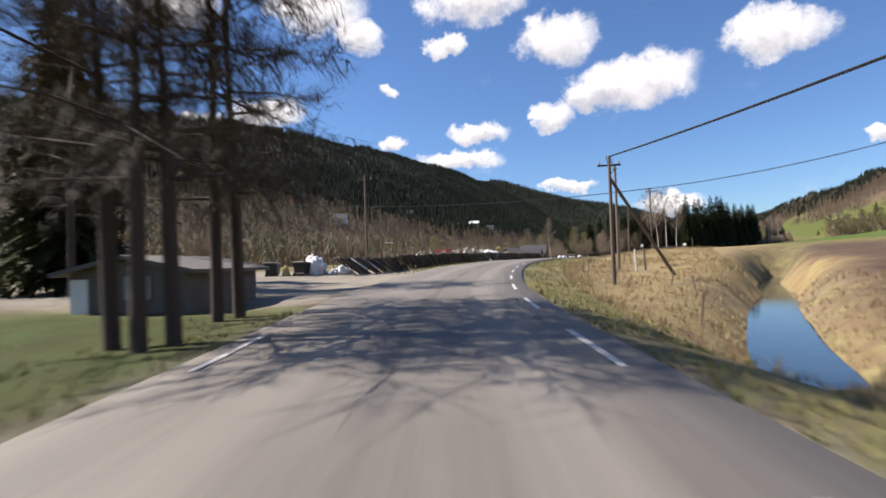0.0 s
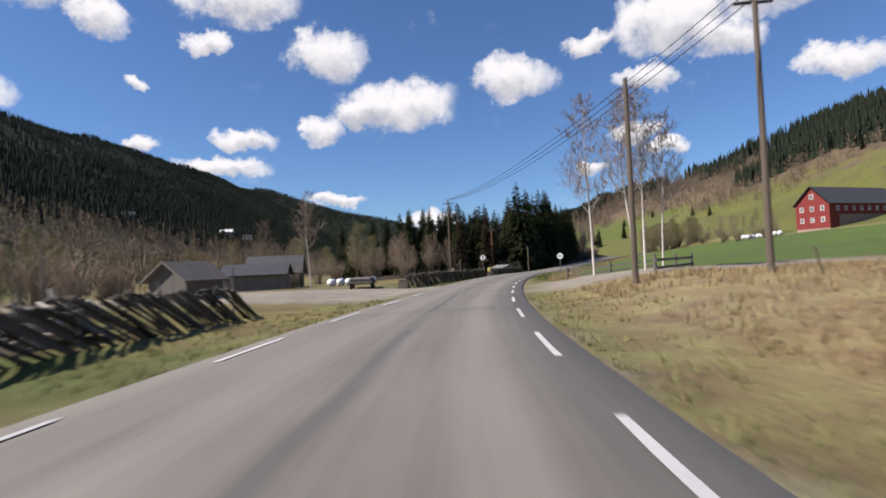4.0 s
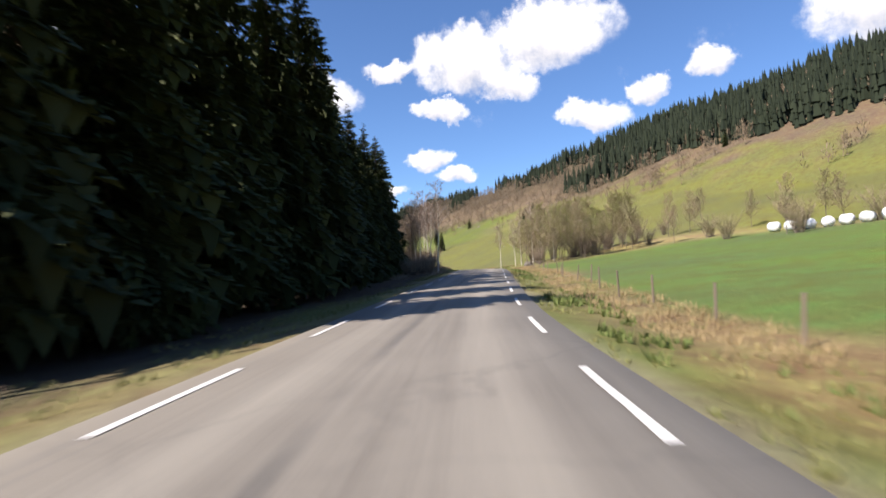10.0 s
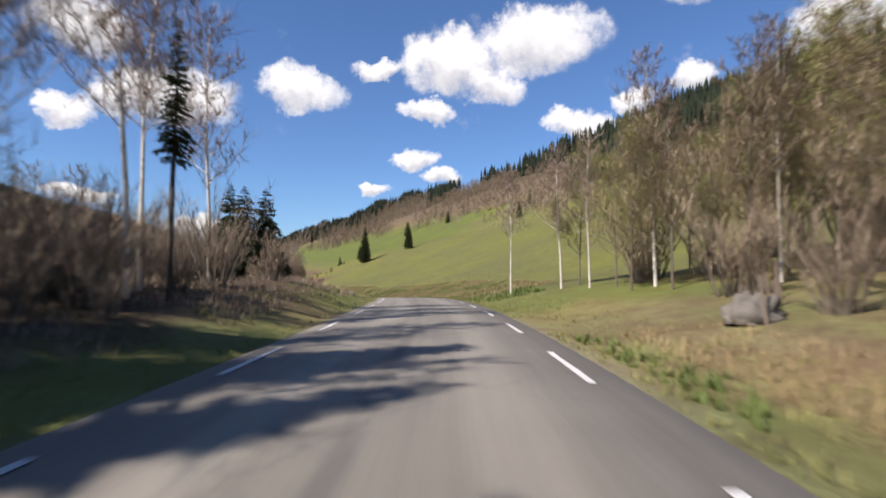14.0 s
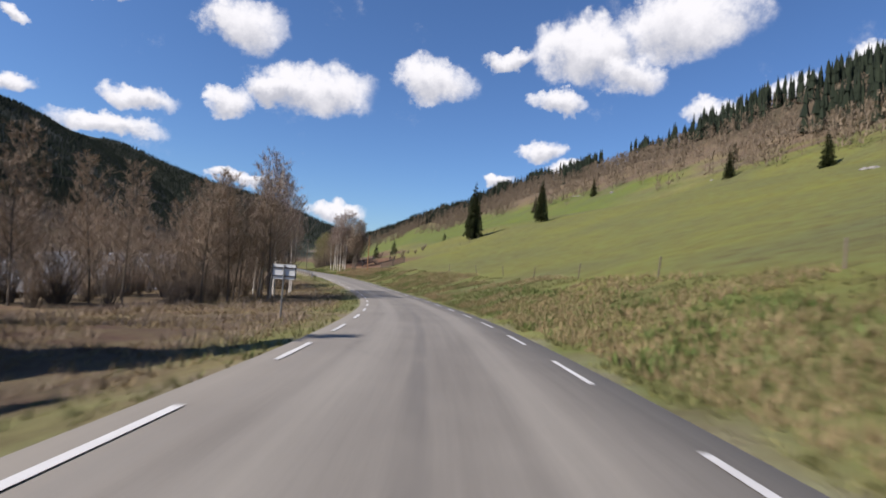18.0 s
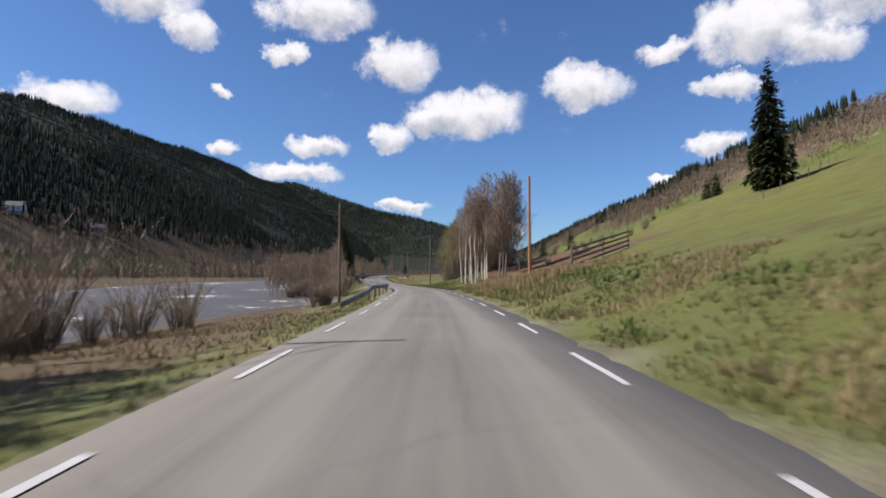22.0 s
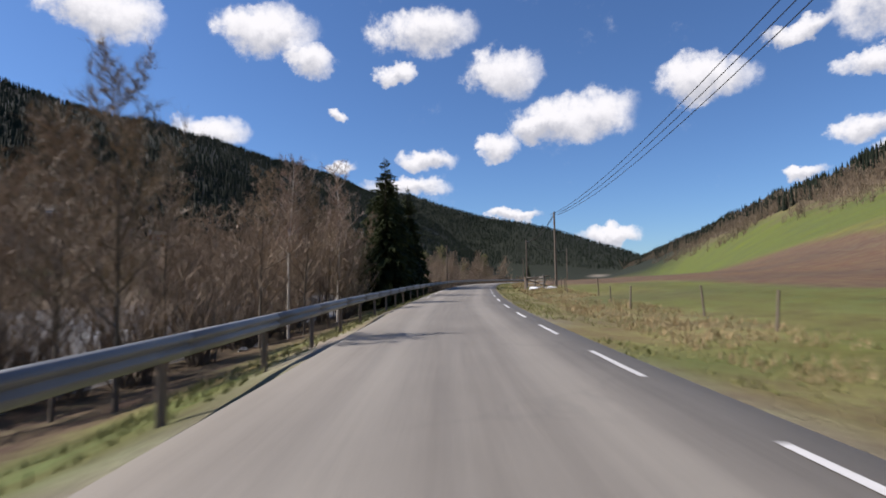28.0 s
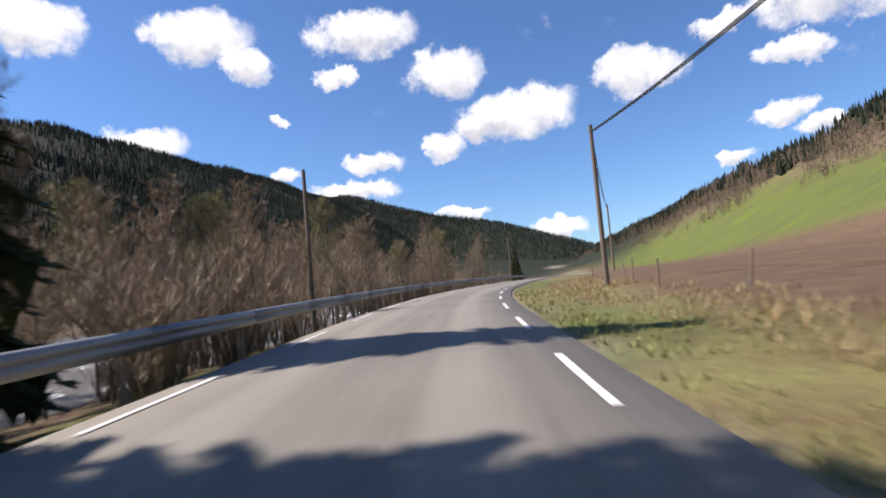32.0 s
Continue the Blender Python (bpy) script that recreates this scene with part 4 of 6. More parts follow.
def shrub(height, seed, stems=44, bud=0.0, mat="twig", label="leafless brown thicket of willow stems"):
    rnd = random.Random(seed)
    ob = thing("shrub", Matrix(), label, "shrub", "roadside shrubs")
    t, c, g = Soup(), Soup(), Soup()
    for i in range(stems):
        az, tilt = rnd.random() * 6.28, rnd.uniform(0.08, 0.55)
        ln = height * rnd.uniform(0.6, 1.1)
        d = np.array((math.cos(az) * tilt, math.sin(az) * tilt, 1.0))
        p = np.array((math.cos(az), math.sin(az), 0)) * rnd.uniform(0, 0.14) * height
        mid = p + d * ln * 0.5 + np.array((rnd.gauss(0, 0.05), rnd.gauss(0, 0.05), 0)) * ln
        end = p + d * ln * np.array((1.35, 1.35, 1.0))
        t.tube([p - np.array((0, 0, 0.2)), mid, end], [0.010 * height * 0.5 + 0.008, 0.005 * height * 0.5 + 0.005, 0.003], 3)
        for k in range(34):
            q = rnd.uniform(0.2, 1.0)
            b0 = p + (mid - p) * min(1, q * 2) if q < 0.5 else mid + (end - mid) * (q * 2 - 1)
            e = np.array((rnd.gauss(0, 0.6), rnd.gauss(0, 0.6), 0.9)) + d * 0.3
            tip = b0 + e * height * rnd.uniform(0.07, 0.17)
            _, sx, _ = frame_of(e)
            w = 0.005 + 0.0013 * height
            c.tri(b0 - sx * w, b0 + sx * w, tip)
            if bud and rnd.random() < bud:
                for _ in range(3):
                    o = b0 + (tip - b0) * rnd.random() + np.array((rnd.gauss(0, 0.06), rnd.gauss(0, 0.06), rnd.gauss(0, 0.06)))
                    g.tri(o, o + np.array((rnd.gauss(0, 1), rnd.gauss(0, 1), rnd.gauss(0, 1))) * 0.035, o + np.array((rnd.gauss(0, 1), rnd.gauss(0, 1), rnd.gauss(0, 1))) * 0.035)
    mesh_object("trunk", t.v, t.f, MAT["greybark"], ob)
    mesh_object("branchwork", c.v, c.f, MAT[mat], ob)
    if bud:
        mesh_object("foliage", g.v, g.f, MAT["bud"], ob)
    return ob


used = {}


def plant(proto, s, d, size, turn=None, lean=0.0, sink=0.0, at=None):
    """Stand a copy of a tree at station s, offset d (or at a place), size times its own height."""
    rnd = random.Random(int(s * 13 + d * 7))
    p = spot(s, d, -sink) if at is None else at
    m = Matrix.Translation(p) @ pose(0, 0, 0, lean, 0, rnd.random() * 360 if turn is None else turn)
    if proto not in used:
        used[proto] = True
        proto.matrix_world = m @ Matrix.Scale(size, 4)
        return proto
    ob = copy_thing(proto, m)
    ob.matrix_basis = m @ Matrix.Scale(size, 4)
    return ob


S_BIG = [spruce(18, 11 + k, low=0.05 + 0.03 * k, thick=0.20 + 0.012 * k, levels=54) for k in range(3)]
S_DRY = spruce(16, 31, "spruce_dry", thick=0.17, label="half-dead spruce with brown needles")
S_SMALL = [spruce(9, 41 + k, low=0.02, thick=0.24, levels=24) for k in range(2)]
BIRCH = [bare_tree(14, 51 + k, low=0.42 - 0.05 * k) for k in range(3)]
ALDER = [bare_tree(10, 61 + k, "greybark", "twig", 0.34, 30, 0.0, name="alder_tree", label="leafless grey-brown alder with fine twigs", low=0.22) for k in range(2)]
BUDDING = [bare_tree(10, 71 + k, "greybark", "twig", 0.36, 30, 0.55, name="budding_tree", label="slender tree with first pale green leaves", low=0.2) for k in range(2)]
TALL_BIRCH = [bare_tree(12, 56 + k, "whitebirch", spread=0.24, limbs=30, low=0.55, trunk=0.0075, label="tall clear-stemmed birch with a bare brown crown") for k in range(3)]
SHRUB = [shrub(3.0, 81 + k) for k in range(2)]
SHRUB_G = [shrub(3.0, 91, bud=0.5, label="shrub with fresh yellow-green buds")]


def scatter(protos, stations, offsets, count, lo, hi, seed, lean=3.0, gap=0.0):
    rnd, placed = random.Random(seed), []
    tries = 0
    while len(placed) < count and tries < count * 20:
        tries += 1
        s, d = rnd.uniform(*stations), rnd.uniform(*offsets)
        if gap and any((s - a) ** 2 + (d - b) ** 2 < gap * gap for a, b in placed):
            continue
        placed.append((s, d))
        plant(rnd.choice(protos), s, d, rnd.uniform(lo, hi), rnd.random() * 360, rnd.uniform(-lean, lean))


# the spruce wood on the left
for s, d, k in ((193.1, -9.6, 1.1), (196.0, -12.5, 0.95), (198.8, -9.4, 1.05), (203.7, -10.4, 1.05), (207.2, -10.2, 1.02), (211.4, -10.0, 1.1), (215.8, -9.8, 1.12), (220.5, -10.4, 1.1), (224.2, -12.2, 1.02), (227.6, -11.8, 1.0), (231.0, -12.6, 0.98), (234.2, -11.9, 0.97), (237.4, -12.5, 0.96), (240.6, -11.9, 0.95), (243.8, -12.6, 0.95), (247.0, -12.0, 0.95), (250.5, -12.8, 0.95), (254.2, -12.6, 0.95), (257.0, -14.0, 0.85)):
    plant(S_BIG[int(s) % 3], s, d, k)
for s, d, k in ((189.5, -15.5, 0.9), (194.3, -11.5, 0.9), (182.8, -19, 0.8), (199.5, -12.5, 0.9)):
    plant(S_DRY, s, d, k)
scatter(S_BIG, (192, 249), (-38, -13), 30, 0.7, 0.95, 3, gap=3.4)
plant(S_BIG[0], 24.0, -19.2, 0.95)
plant(S_BIG[1], 28.5, -23.5, 0.9)
scatter(S_BIG, (189, 201), (-36, -17), 18, 0.72, 0.92, 23, gap=2.6)
scatter([S_DRY], (192, 206), (-24, -14), 4, 0.75, 0.95, 22, gap=3.0)
scatter(ALDER, (172, 190), (-40, -22), 12, 0.6, 0.95, 24, gap=2.4)
scatter(S_BIG, (195.3, 241.5), (-70, -38), 14, 0.8, 1.0, 4, gap=4)
S_WIDE = spruce(17.5, 35, low=0.03, thick=0.29, levels=46, label="broad dark spruce with sweeping lower branches")
# larches by the first bend
LARCH = bare_tree(17, 101, "bark", "larchtwig", 0.26, 36, 0.0, name="larch_tree", label="tall dark-trunked larch with bare drooping branches", low=0.20, trunk=0.0085, rise=(-0.1, 0.35), droop=0.45)
for s, d, k in ((9.7, -5.7, 0.9), (9.0, -4.8, 0.85), (9.6, -4.5, 0.85), (13.2, -5.4, 0.88), (13.8, -5.1, 0.92), (21.5, -16.4, 1.0), (24.6, -18.4, 1.05)):
    plant(LARCH, s, d, k)
# birches and alders after the wood
for s, d, k in ((250.4, -5.2, 0.8), (268.8, -7.6, 0.8), (270.9, -8.4, 0.75), (263.6, -7.2, 0.7), (260.4, -9, 0.7), (256.2, -8, 0.75), (275.1, -8.0, 0.72)):
    plant(BIRCH[int(s) % 3], s, d, k)
PINE = spruce(12, 47, "pine", low=0.5, thick=0.11, levels=20, label="slender pine with a long bare trunk")
plant(PINE, 268.6, -6.4, 0.62)
scatter(ALDER, (247.8, 293.7), (-30, -9), 16, 0.5, 0.9, 7, gap=2.5)
plant(S_WIDE, 326.0, -18.4, 0.86)
plant(S_WIDE, 332.4, -16.4, 0.92)
plant(S_BIG[2], 329.0, -20.5, 0.9)
scatter(ALDER, (304.1, 349.8), (-34, -14), 12, 0.5, 0.8, 8, gap=2.5)
scatter(SHRUB, (246.7, 272), (-9.5, -5.4), 22, 0.35, 0.7, 9, gap=0.9)
# right-hand birches and thickets
for s, d, k in ((278.2, 10.2, 0.75), (291.9, 6.4, 0.62), (283.4, 9.0, 0.6), (287, 8.5, 0.62), (274.1, 13, 0.7)):
    plant(BIRCH[int(s) % 3], s, d, k)
scatter(BUDDING, (270.9, 287.5), (9, 26), 12, 0.6, 1.0, 10, gap=2.5)
scatter(SHRUB, (264.6, 289.6), (8, 34), 22, 0.8, 1.5, 11)
scatter(ALDER, (241.5, 288.6), (24, 48), 10, 0.5, 0.8, 12, gap=3)
scatter(SHRUB_G, (225.7, 270.9), (28, 46), 8, 0.8, 1.2, 13)
# birch clump on the left before the river
for s, d, k in ((371, -9.9, 0.8), (372.8, -11, 0.85), (374.8, -10, 0.78), (382.6, -9.1, 0.75), (379.8, -10.5, 0.8), (384.2, -9.0, 0.7), (377.3, -12, 0.85)):
    plant(BIRCH[int(s * 2) % 3], s, d, k)
scatter(ALDER, (364, 375), (-15, -8.8), 12, 0.65, 0.95, 58, gap=1.3)
scatter(ALDER, (356.9, 388.7), (-26, -13), 14, 0.6, 0.9, 14, gap=2)
scatter(SHRUB, (388.7, 422.3), (-24, -15), 10, 0.6, 1.2, 15)
# spruces on the pasture
plant(S_BIG[0], 447.8, 37.0, 0.78)
plant(S_BIG[1], 443.7, 53.0, 0.6)
for s, d, k in ((473.8, 52, 0.8), (481.7, 58, 0.9), (489.6, 55, 0.7), (503.2, 60, 0.8)):
    plant(S_SMALL[int(s) % 2], s, d, k)
# birch clump on the right bank, budding trees and a brown wood behind it
for s, d, k in ((461.2, 8.1, 0.84), (462.2, 9.5, 0.88), (463.2, 8.0, 0.9), (463.9, 10.2, 0.88), (464.3, 8.9, 0.92), (464.9, 9.8, 0.86), (465.3, 7.6, 0.9), (466.4, 10.5, 0.86), (467.0, 8.6, 0.86), (467.9, 9.9, 0.82), (468.6, 7.8, 0.84)):
    plant(TALL_BIRCH[int(s * 10) % 3], s, d, k, lean=-2.0 + (s * 7) % 4)
for s, d, k in ((480.5, 9.4, 0.85), (482.6, 10.8, 0.95), (484.0, 9.2, 0.9), (486.2, 11.5, 1.0), (488.0, 9.8, 0.9), (490.5, 11.0, 0.85), (485.0, 13.2, 1.0)):
    plant(BUDDING[int(s) % 2], s, d, k)
for s, d, k in ((470.5, 11.0, 0.95), (472.0, 9.6, 0.85), (473.0, 12.2, 1.0), (474.6, 10.6, 0.9), (475.5, 13.6, 1.05), (477.0, 11.8, 0.95), (478.0, 9.9, 0.85), (478.8, 14.6, 1.05), (480.2, 12.6, 1.0), (481.6, 16.2, 1.0),
                (483.0, 14.9, 1.05), (484.5, 17.5, 1.0), (486.5, 16.0, 0.95), (488.0, 18.0, 1.0), (476.4, 15.2, 1.05), (482.2, 18.0, 1.05), (487.2, 13.2, 0.9), (479.4, 17.0, 1.0)):
    plant((ALDER + BIRCH[:2])[int(s * 10) % 4], s, d, k)
for s, d, k in ((454.8, 9.9, 1.15), (455.3, 10.3, 1.1), (455.8, 9.7, 1.2), (456.3, 10.5, 1.1), (456.7, 9.9, 1.15), (453.6, 11.6, 0.9)):
    plant(ALDER[int(s) % 2], s, d, k, lean=4.0)
for s, d, k in ((503, 34, 0.95), (507, 42, 1.1), (500, 40, 0.8)):
    plant(S_SMALL[int(s) % 2], s, d, k)
# along the guard rail and the river
scatter(SHRUB, (438.5, 443), (-9.5, -7.6), 4, 0.5, 0.8, 18)
plant(SHRUB[0], 483.7, -8.0, 1.6)
plant(SHRUB[1], 487.6, -9.0, 1.7)
plant(SHRUB_G[0], 489.0, -8.2, 1.2)
scatter(ALDER, (503.2, 550.4), (-24, -8.5), 46, 0.6, 0.95, 19, gap=1.6)
plant(BIRCH[0], 521.5, -9.8, 0.75)
plant(BIRCH[1], 531.0, -9.4, 0.85)
for s, d, k in ((547.2, -8.6, 0.74), (551.2, -9.4, 0.98), (555.8, -9.9, 0.96), (560.2, -10.4, 0.88)):
    plant(S_WIDE, s, d, k)
plant(S_BIG[2], 567.0, -9.6, 0.92)
plant(S_BIG[1], 557.6, -8.2, 0.6)
scatter(ALDER, (526, 552), (-24, -8.6), 34, 0.7, 1.0, 39, gap=1.6)
scatter(SHRUB, (500, 550), (-18, -9.5), 40, 0.8, 1.3, 40)
scatter(ALDER, (574, 640), (-17, -6.8), 46, 0.55, 0.85, 41, gap=1.5)
scatter(SHRUB, (572, 640), (-12, -6), 40, 0.7, 1.4, 42)
scatter(ALDER + SHRUB, (387, 404), (-17, -9), 16, 0.6, 0.85, 43, gap=1.4)
scatter(ALDER + BUDDING[:1], (568.4, 642.4), (-26, -8.5), 40, 0.6, 0.95, 20, gap=2)
plant(S_SMALL[0], 648.4, -5.0, 0.75)


# ---- far woods, joined ----
def far_trees(name, places, kind, mat, label):
    rnd = random.Random(7)
    v, f = [], []
    for x, y, z, h in places:
        k = len(v)
        if kind == "cone":
            sides, t0, r = 5, rnd.random() * 6.28, h * rnd.uniform(0.10, 0.15)
            for lo, hi, rr in ((0.02, 0.55, 1.0), (0.35, 0.8, 0.72), (0.62, 1.0, 0.45)):
                k = len(v)
                for i in range(sides):
                    t = t0 + 6.283 * i / sides
                    q = r * rr * rnd.uniform(0.75, 1.2)
                    v.append((x + q * math.cos(t), y + q * math.sin(t), z + h * (lo + rnd.uniform(-0.03, 0.05))))
                v.append((x, y, z + h * hi))
                f += [(k + i, k + (i + 1) % sides, k + sides) for i in range(sides)]
        else:
            k, w = len(v), h * 0.012
            v += [(x - w, y, z), (x + w, y, z), (x, y + w, z + h * 0.8)]
            f.append((k, k + 1, k + 2))
            for _ in range(40):
                k = len(v)
                t, q, u = rnd.random() * 6.28, rnd.random() ** 0.6, rnd.uniform(0.3, 1.0)
                r = h * 0.34 * q * math.sqrt(max(0.06, 1 - ((u - 0.6) / 0.42) ** 2))
                c, e, up = math.cos(t), math.sin(t), h * u
                b, w = rnd.uniform(0.55, 0.85), h * 0.018
                lo = up - h * rnd.uniform(0.08, 0.2)
                v += [(x + r * b * c - w * e, y + r * b * e + w * c, lo), (x + r * b * c + w * e, y + r * b * e - w * c, lo), (x + r * c, y + r * e, up)]
                v[k:k + 3] = [(p[0], p[1], p[2] + z) for p in v[k:k + 3]]
                f.append((k, k + 1, k + 2))
    ob = mesh_object(name, v, f, MAT[mat])
    return tagged(ob, label, "woods", kind="stuff")


def seed_woods(count, a_range, b_range, hlo, hhi, seed, keep=None):
    r = np.random.RandomState(seed)
    a, b = r.uniform(*a_range, count * 3), r.uniform(*b_range, count * 3)
    x, y = a * VALLEY[0] + b * VALLEY[1], a * VALLEY[1] - b * VALLEY[0]
    ok = np.ones(len(x), bool) if keep is None else keep(a, b, x, y)
    x, y = x[ok][:count], y[ok][:count]
    z = land(x, y)[0]
    return list(zip(x, y, z - 0.3, r.uniform(hlo, hhi, len(x))))


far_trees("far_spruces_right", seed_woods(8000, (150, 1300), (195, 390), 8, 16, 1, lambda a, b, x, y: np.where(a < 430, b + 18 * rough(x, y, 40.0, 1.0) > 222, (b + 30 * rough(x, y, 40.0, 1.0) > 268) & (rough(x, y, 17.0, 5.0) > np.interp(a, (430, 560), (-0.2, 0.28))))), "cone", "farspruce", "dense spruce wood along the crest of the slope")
far_trees("far_spruces_last", seed_woods(2200, (760, 2300), (205, 330), 8, 15, 27, lambda a, b, x, y: (rough(x, y, 23.0, 4.0) > -0.2) & (b > 212 + 25 * rough(x, y, 60.0, 7.0))), "cone", "farspruce", "scattered spruces along the far hill edge")
far_trees("far_bare_last", seed_woods(1800, (700, 2300), (200, 300), 6, 12, 28), "bare", "farbare", "tall leafless trees along the far hill edge")
far_trees("far_scrub_right", seed_woods(4600, (150, 1300), (178, 300), 4, 9, 2, lambda a, b, x, y: rough(x, y, 28.0, 3.0) > -0.25), "bare", "farbare", "leafless brown wood below the crest")
for s, d, k in ((423.5, 89.2, 0.75), (398.0, 81.4, 0.75), (527, 114, 0.9), (440, 112, 0.7), (486, 118, 0.8), (360, 130, 0.8)):
    plant(S_SMALL[int(s) % 2], s, d, k)
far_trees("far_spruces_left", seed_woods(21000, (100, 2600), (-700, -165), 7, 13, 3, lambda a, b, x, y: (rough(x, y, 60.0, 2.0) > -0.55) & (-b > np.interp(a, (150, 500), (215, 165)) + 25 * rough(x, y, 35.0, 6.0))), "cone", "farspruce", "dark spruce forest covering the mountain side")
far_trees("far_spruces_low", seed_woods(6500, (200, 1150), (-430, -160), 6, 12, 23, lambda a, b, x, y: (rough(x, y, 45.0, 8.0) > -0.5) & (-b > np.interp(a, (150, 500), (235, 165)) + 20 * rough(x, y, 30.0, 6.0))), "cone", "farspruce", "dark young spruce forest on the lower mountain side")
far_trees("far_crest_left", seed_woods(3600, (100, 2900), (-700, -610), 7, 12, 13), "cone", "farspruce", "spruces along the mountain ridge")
far_trees("far_bare_left", seed_woods(8500, (-60, 1200), (-235, -62), 4, 9, 4, lambda a, b, x, y: (np.abs(rough(x, y, 24.0, 7.0)) > 0.12) & (-b < np.interp(a, (150, 600), (240, 180)))), "bare", "farbare", "leafless riverside wood across the valley")
far_trees("far_bare_ahead", seed_woods(700, (600, 1500), (-60, 40), 6, 11, 5, lambda a, b, x, y: np.abs(land(x, y)[2]) > 9), "bare", "farbare", "leafless wood ahead along the river")

far_trees("far_spruces_ahead", seed_woods(6000, (2150, 2750), (-620, 420), 8, 14, 15), "cone", "farspruce", "dark forest on the hill closing the valley")

far_trees("far_bare_bank", seed_woods(2400, (330, 1150), (-80, -16), 4, 8, 16, lambda a, b, x, y: land(x, y)[2] < -104), "bare", "farbare", "leafless thickets on the far river bank")

# more bare wood in the middle distance
scatter(SHRUB, (358, 398), (-26, -12.5), 46, 0.45, 0.85, 49, gap=1.2)
plant(ALDER[0], 504, -8.4, 0.9)
scatter(SHRUB, (400, 428), (-20, -10.5), 30, 0.45, 0.9, 48, gap=1.2)
scatter(SHRUB, (261, 284), (-16, -6.6), 34, 0.6, 1.1, 46, gap=1.0)
plant(BIRCH[1], 128, -19.5, 0.7)
scatter(BUDDING + ALDER[:1], (262, 285), (9, 24), 24, 0.65, 0.95, 44, gap=1.9)
scatter(SHRUB + ALDER, (257, 268), (-16, -7.5), 16, 0.6, 0.95, 45, gap=1.4)
scatter(ALDER, (335, 414), (-46, -17), 44, 0.55, 0.95, 31, gap=2.4)
scatter(SHRUB, (330, 416), (-30, -14), 30, 0.8, 1.5, 32)
scatter(ALDER + BUDDING, (120, 186), (-64, -26), 30, 0.5, 0.9, 33, gap=3)
scatter(SHRUB, (40, 170), (-46, -20), 26, 0.9, 1.6, 34)
plant(S_SMALL[1], 176, -40, 1.15)
scatter(SHRUB, (471, 492), (10.5, 18), 34, 0.7, 1.4, 37, gap=1.2)
scatter(ALDER, (470, 480), (11, 15), 8, 0.8, 1.1, 57, gap=1.6)
scatter(SHRUB, (452, 476), (13, 30), 16, 0.3, 0.6, 38, gap=1.6)
for s, d, k in ((113.6, 7.7, 0.86), (109.5, 9.6, 0.78), (111.5, 10.6, 0.8), (113.0, 12.0, 0.72)):
    plant(BIRCH[int(s) % 3], s, d, k)

# ---- rail fences of slanting split poles ----
def prism(length, w, h, seed):
    """A split pole: a long, slightly bent and tapered five-sided bar along x."""
    rnd = random.Random(seed)
    v, f = [], []
    for i, u in enumerate((0, 0.35, 0.7, 1)):
        k = 1.0 - 0.25 * u
        oy, oz = rnd.uniform(-0.012, 0.012), rnd.uniform(-0.012, 0.012)
        for j in range(5):
            t = 6.283 * j / 5 + 0.3
            v.append((u * length, oy + w * k * math.cos(t) * rnd.uniform(0.85, 1.15), oz + h * k * math.sin(t) * rnd.uniform(0.85, 1.15)))
    for i in range(3):
        f += [(5 * i + j, 5 * i + (j + 1) % 5, 5 * i + 5 + (j + 1) % 5, 5 * i + 5 + j) for j in range(5)]
    f += [(4, 3, 2, 1, 0), (15, 16, 17, 18, 19)]
    me = bpy.data.meshes.new("fence_rail")
    me.from_pydata(v, [], f)
    me.materials.append(MAT["rail"])
    return me


RAILS = [prism(2.5 + 0.2 * k, 0.046, 0.042, 200 + k) for k in range(4)]
STAKES = [prism(1.45 + 0.12 * k, 0.03, 0.03, 300 + k) for k in range(3)]
TALL = [prism(2.1 + 0.25 * k, 0.03, 0.03, 310 + k) for k in range(3)]


def child(name, me, parent, m):
    ob = new(name, me)
    ob.parent = parent
    ob.matrix_world = m
    return ob


def slant_fence(corners, seed, tall=(), gap=0.118, label="old fence of slanting split rails between paired stakes"):
    rnd = random.Random(seed)
    pts = [spot(s, d) for s, d in corners]
    ob = thing("rail_fence", Matrix.Translation(pts[0]), label, "fence", "rail fences")
    bpy.context.view_layer.update()
    inv = ob.matrix_world.inverted()
    for (a, b), (ca, cb) in zip(zip(pts, pts[1:]), zip(corners, corners[1:])):
        flat = Vector((b.x - a.x, b.y - a.y, 0))
        ang = math.degrees(math.atan2(flat.y, flat.x))
        n = int(flat.length / gap)
        for i in range(n):
            u = (i + rnd.uniform(-0.2, 0.2)) / n
            p = a.lerp(b, u)
            p.z = gz(p.x, p.y)
            tilt = rnd.uniform(24, 31)
            m = Matrix.Translation(p + Vector((0, 0, rnd.uniform(1.0, 1.22)))) @ pose(rnd.uniform(-0.06, 0.06), rnd.uniform(-0.06, 0.06), 0, rnd.random() * 360, tilt, ang + rnd.uniform(-2, 2))
            r = new("rail", RAILS[rnd.randrange(4)])
            r.parent, r.matrix_basis = ob, inv @ m
        for i in range(int(flat.length / 1.5) + 1):
            p = a.lerp(b, i * 1.5 / flat.length)
            s = ca[0] + (cb[0] - ca[0]) * i * 1.5 / flat.length
            p.z = gz(p.x, p.y) - 0.2
            side = Vector((-flat.y, flat.x, 0)).normalized() * 0.09
            for sg in (-1, 1):
                kind = TALL if tall and tall[0] < s < tall[1] and rnd.random() < 0.6 else STAKES
                m = Matrix.Translation(p + side * sg) @ pose(0, 0, 0, rnd.uniform(-5, 5), -90 + rnd.uniform(-5, 5), 0)
                r = new("stake", kind[rnd.randrange(3)])
                r.parent, r.matrix_basis = ob, inv @ m
    return ob


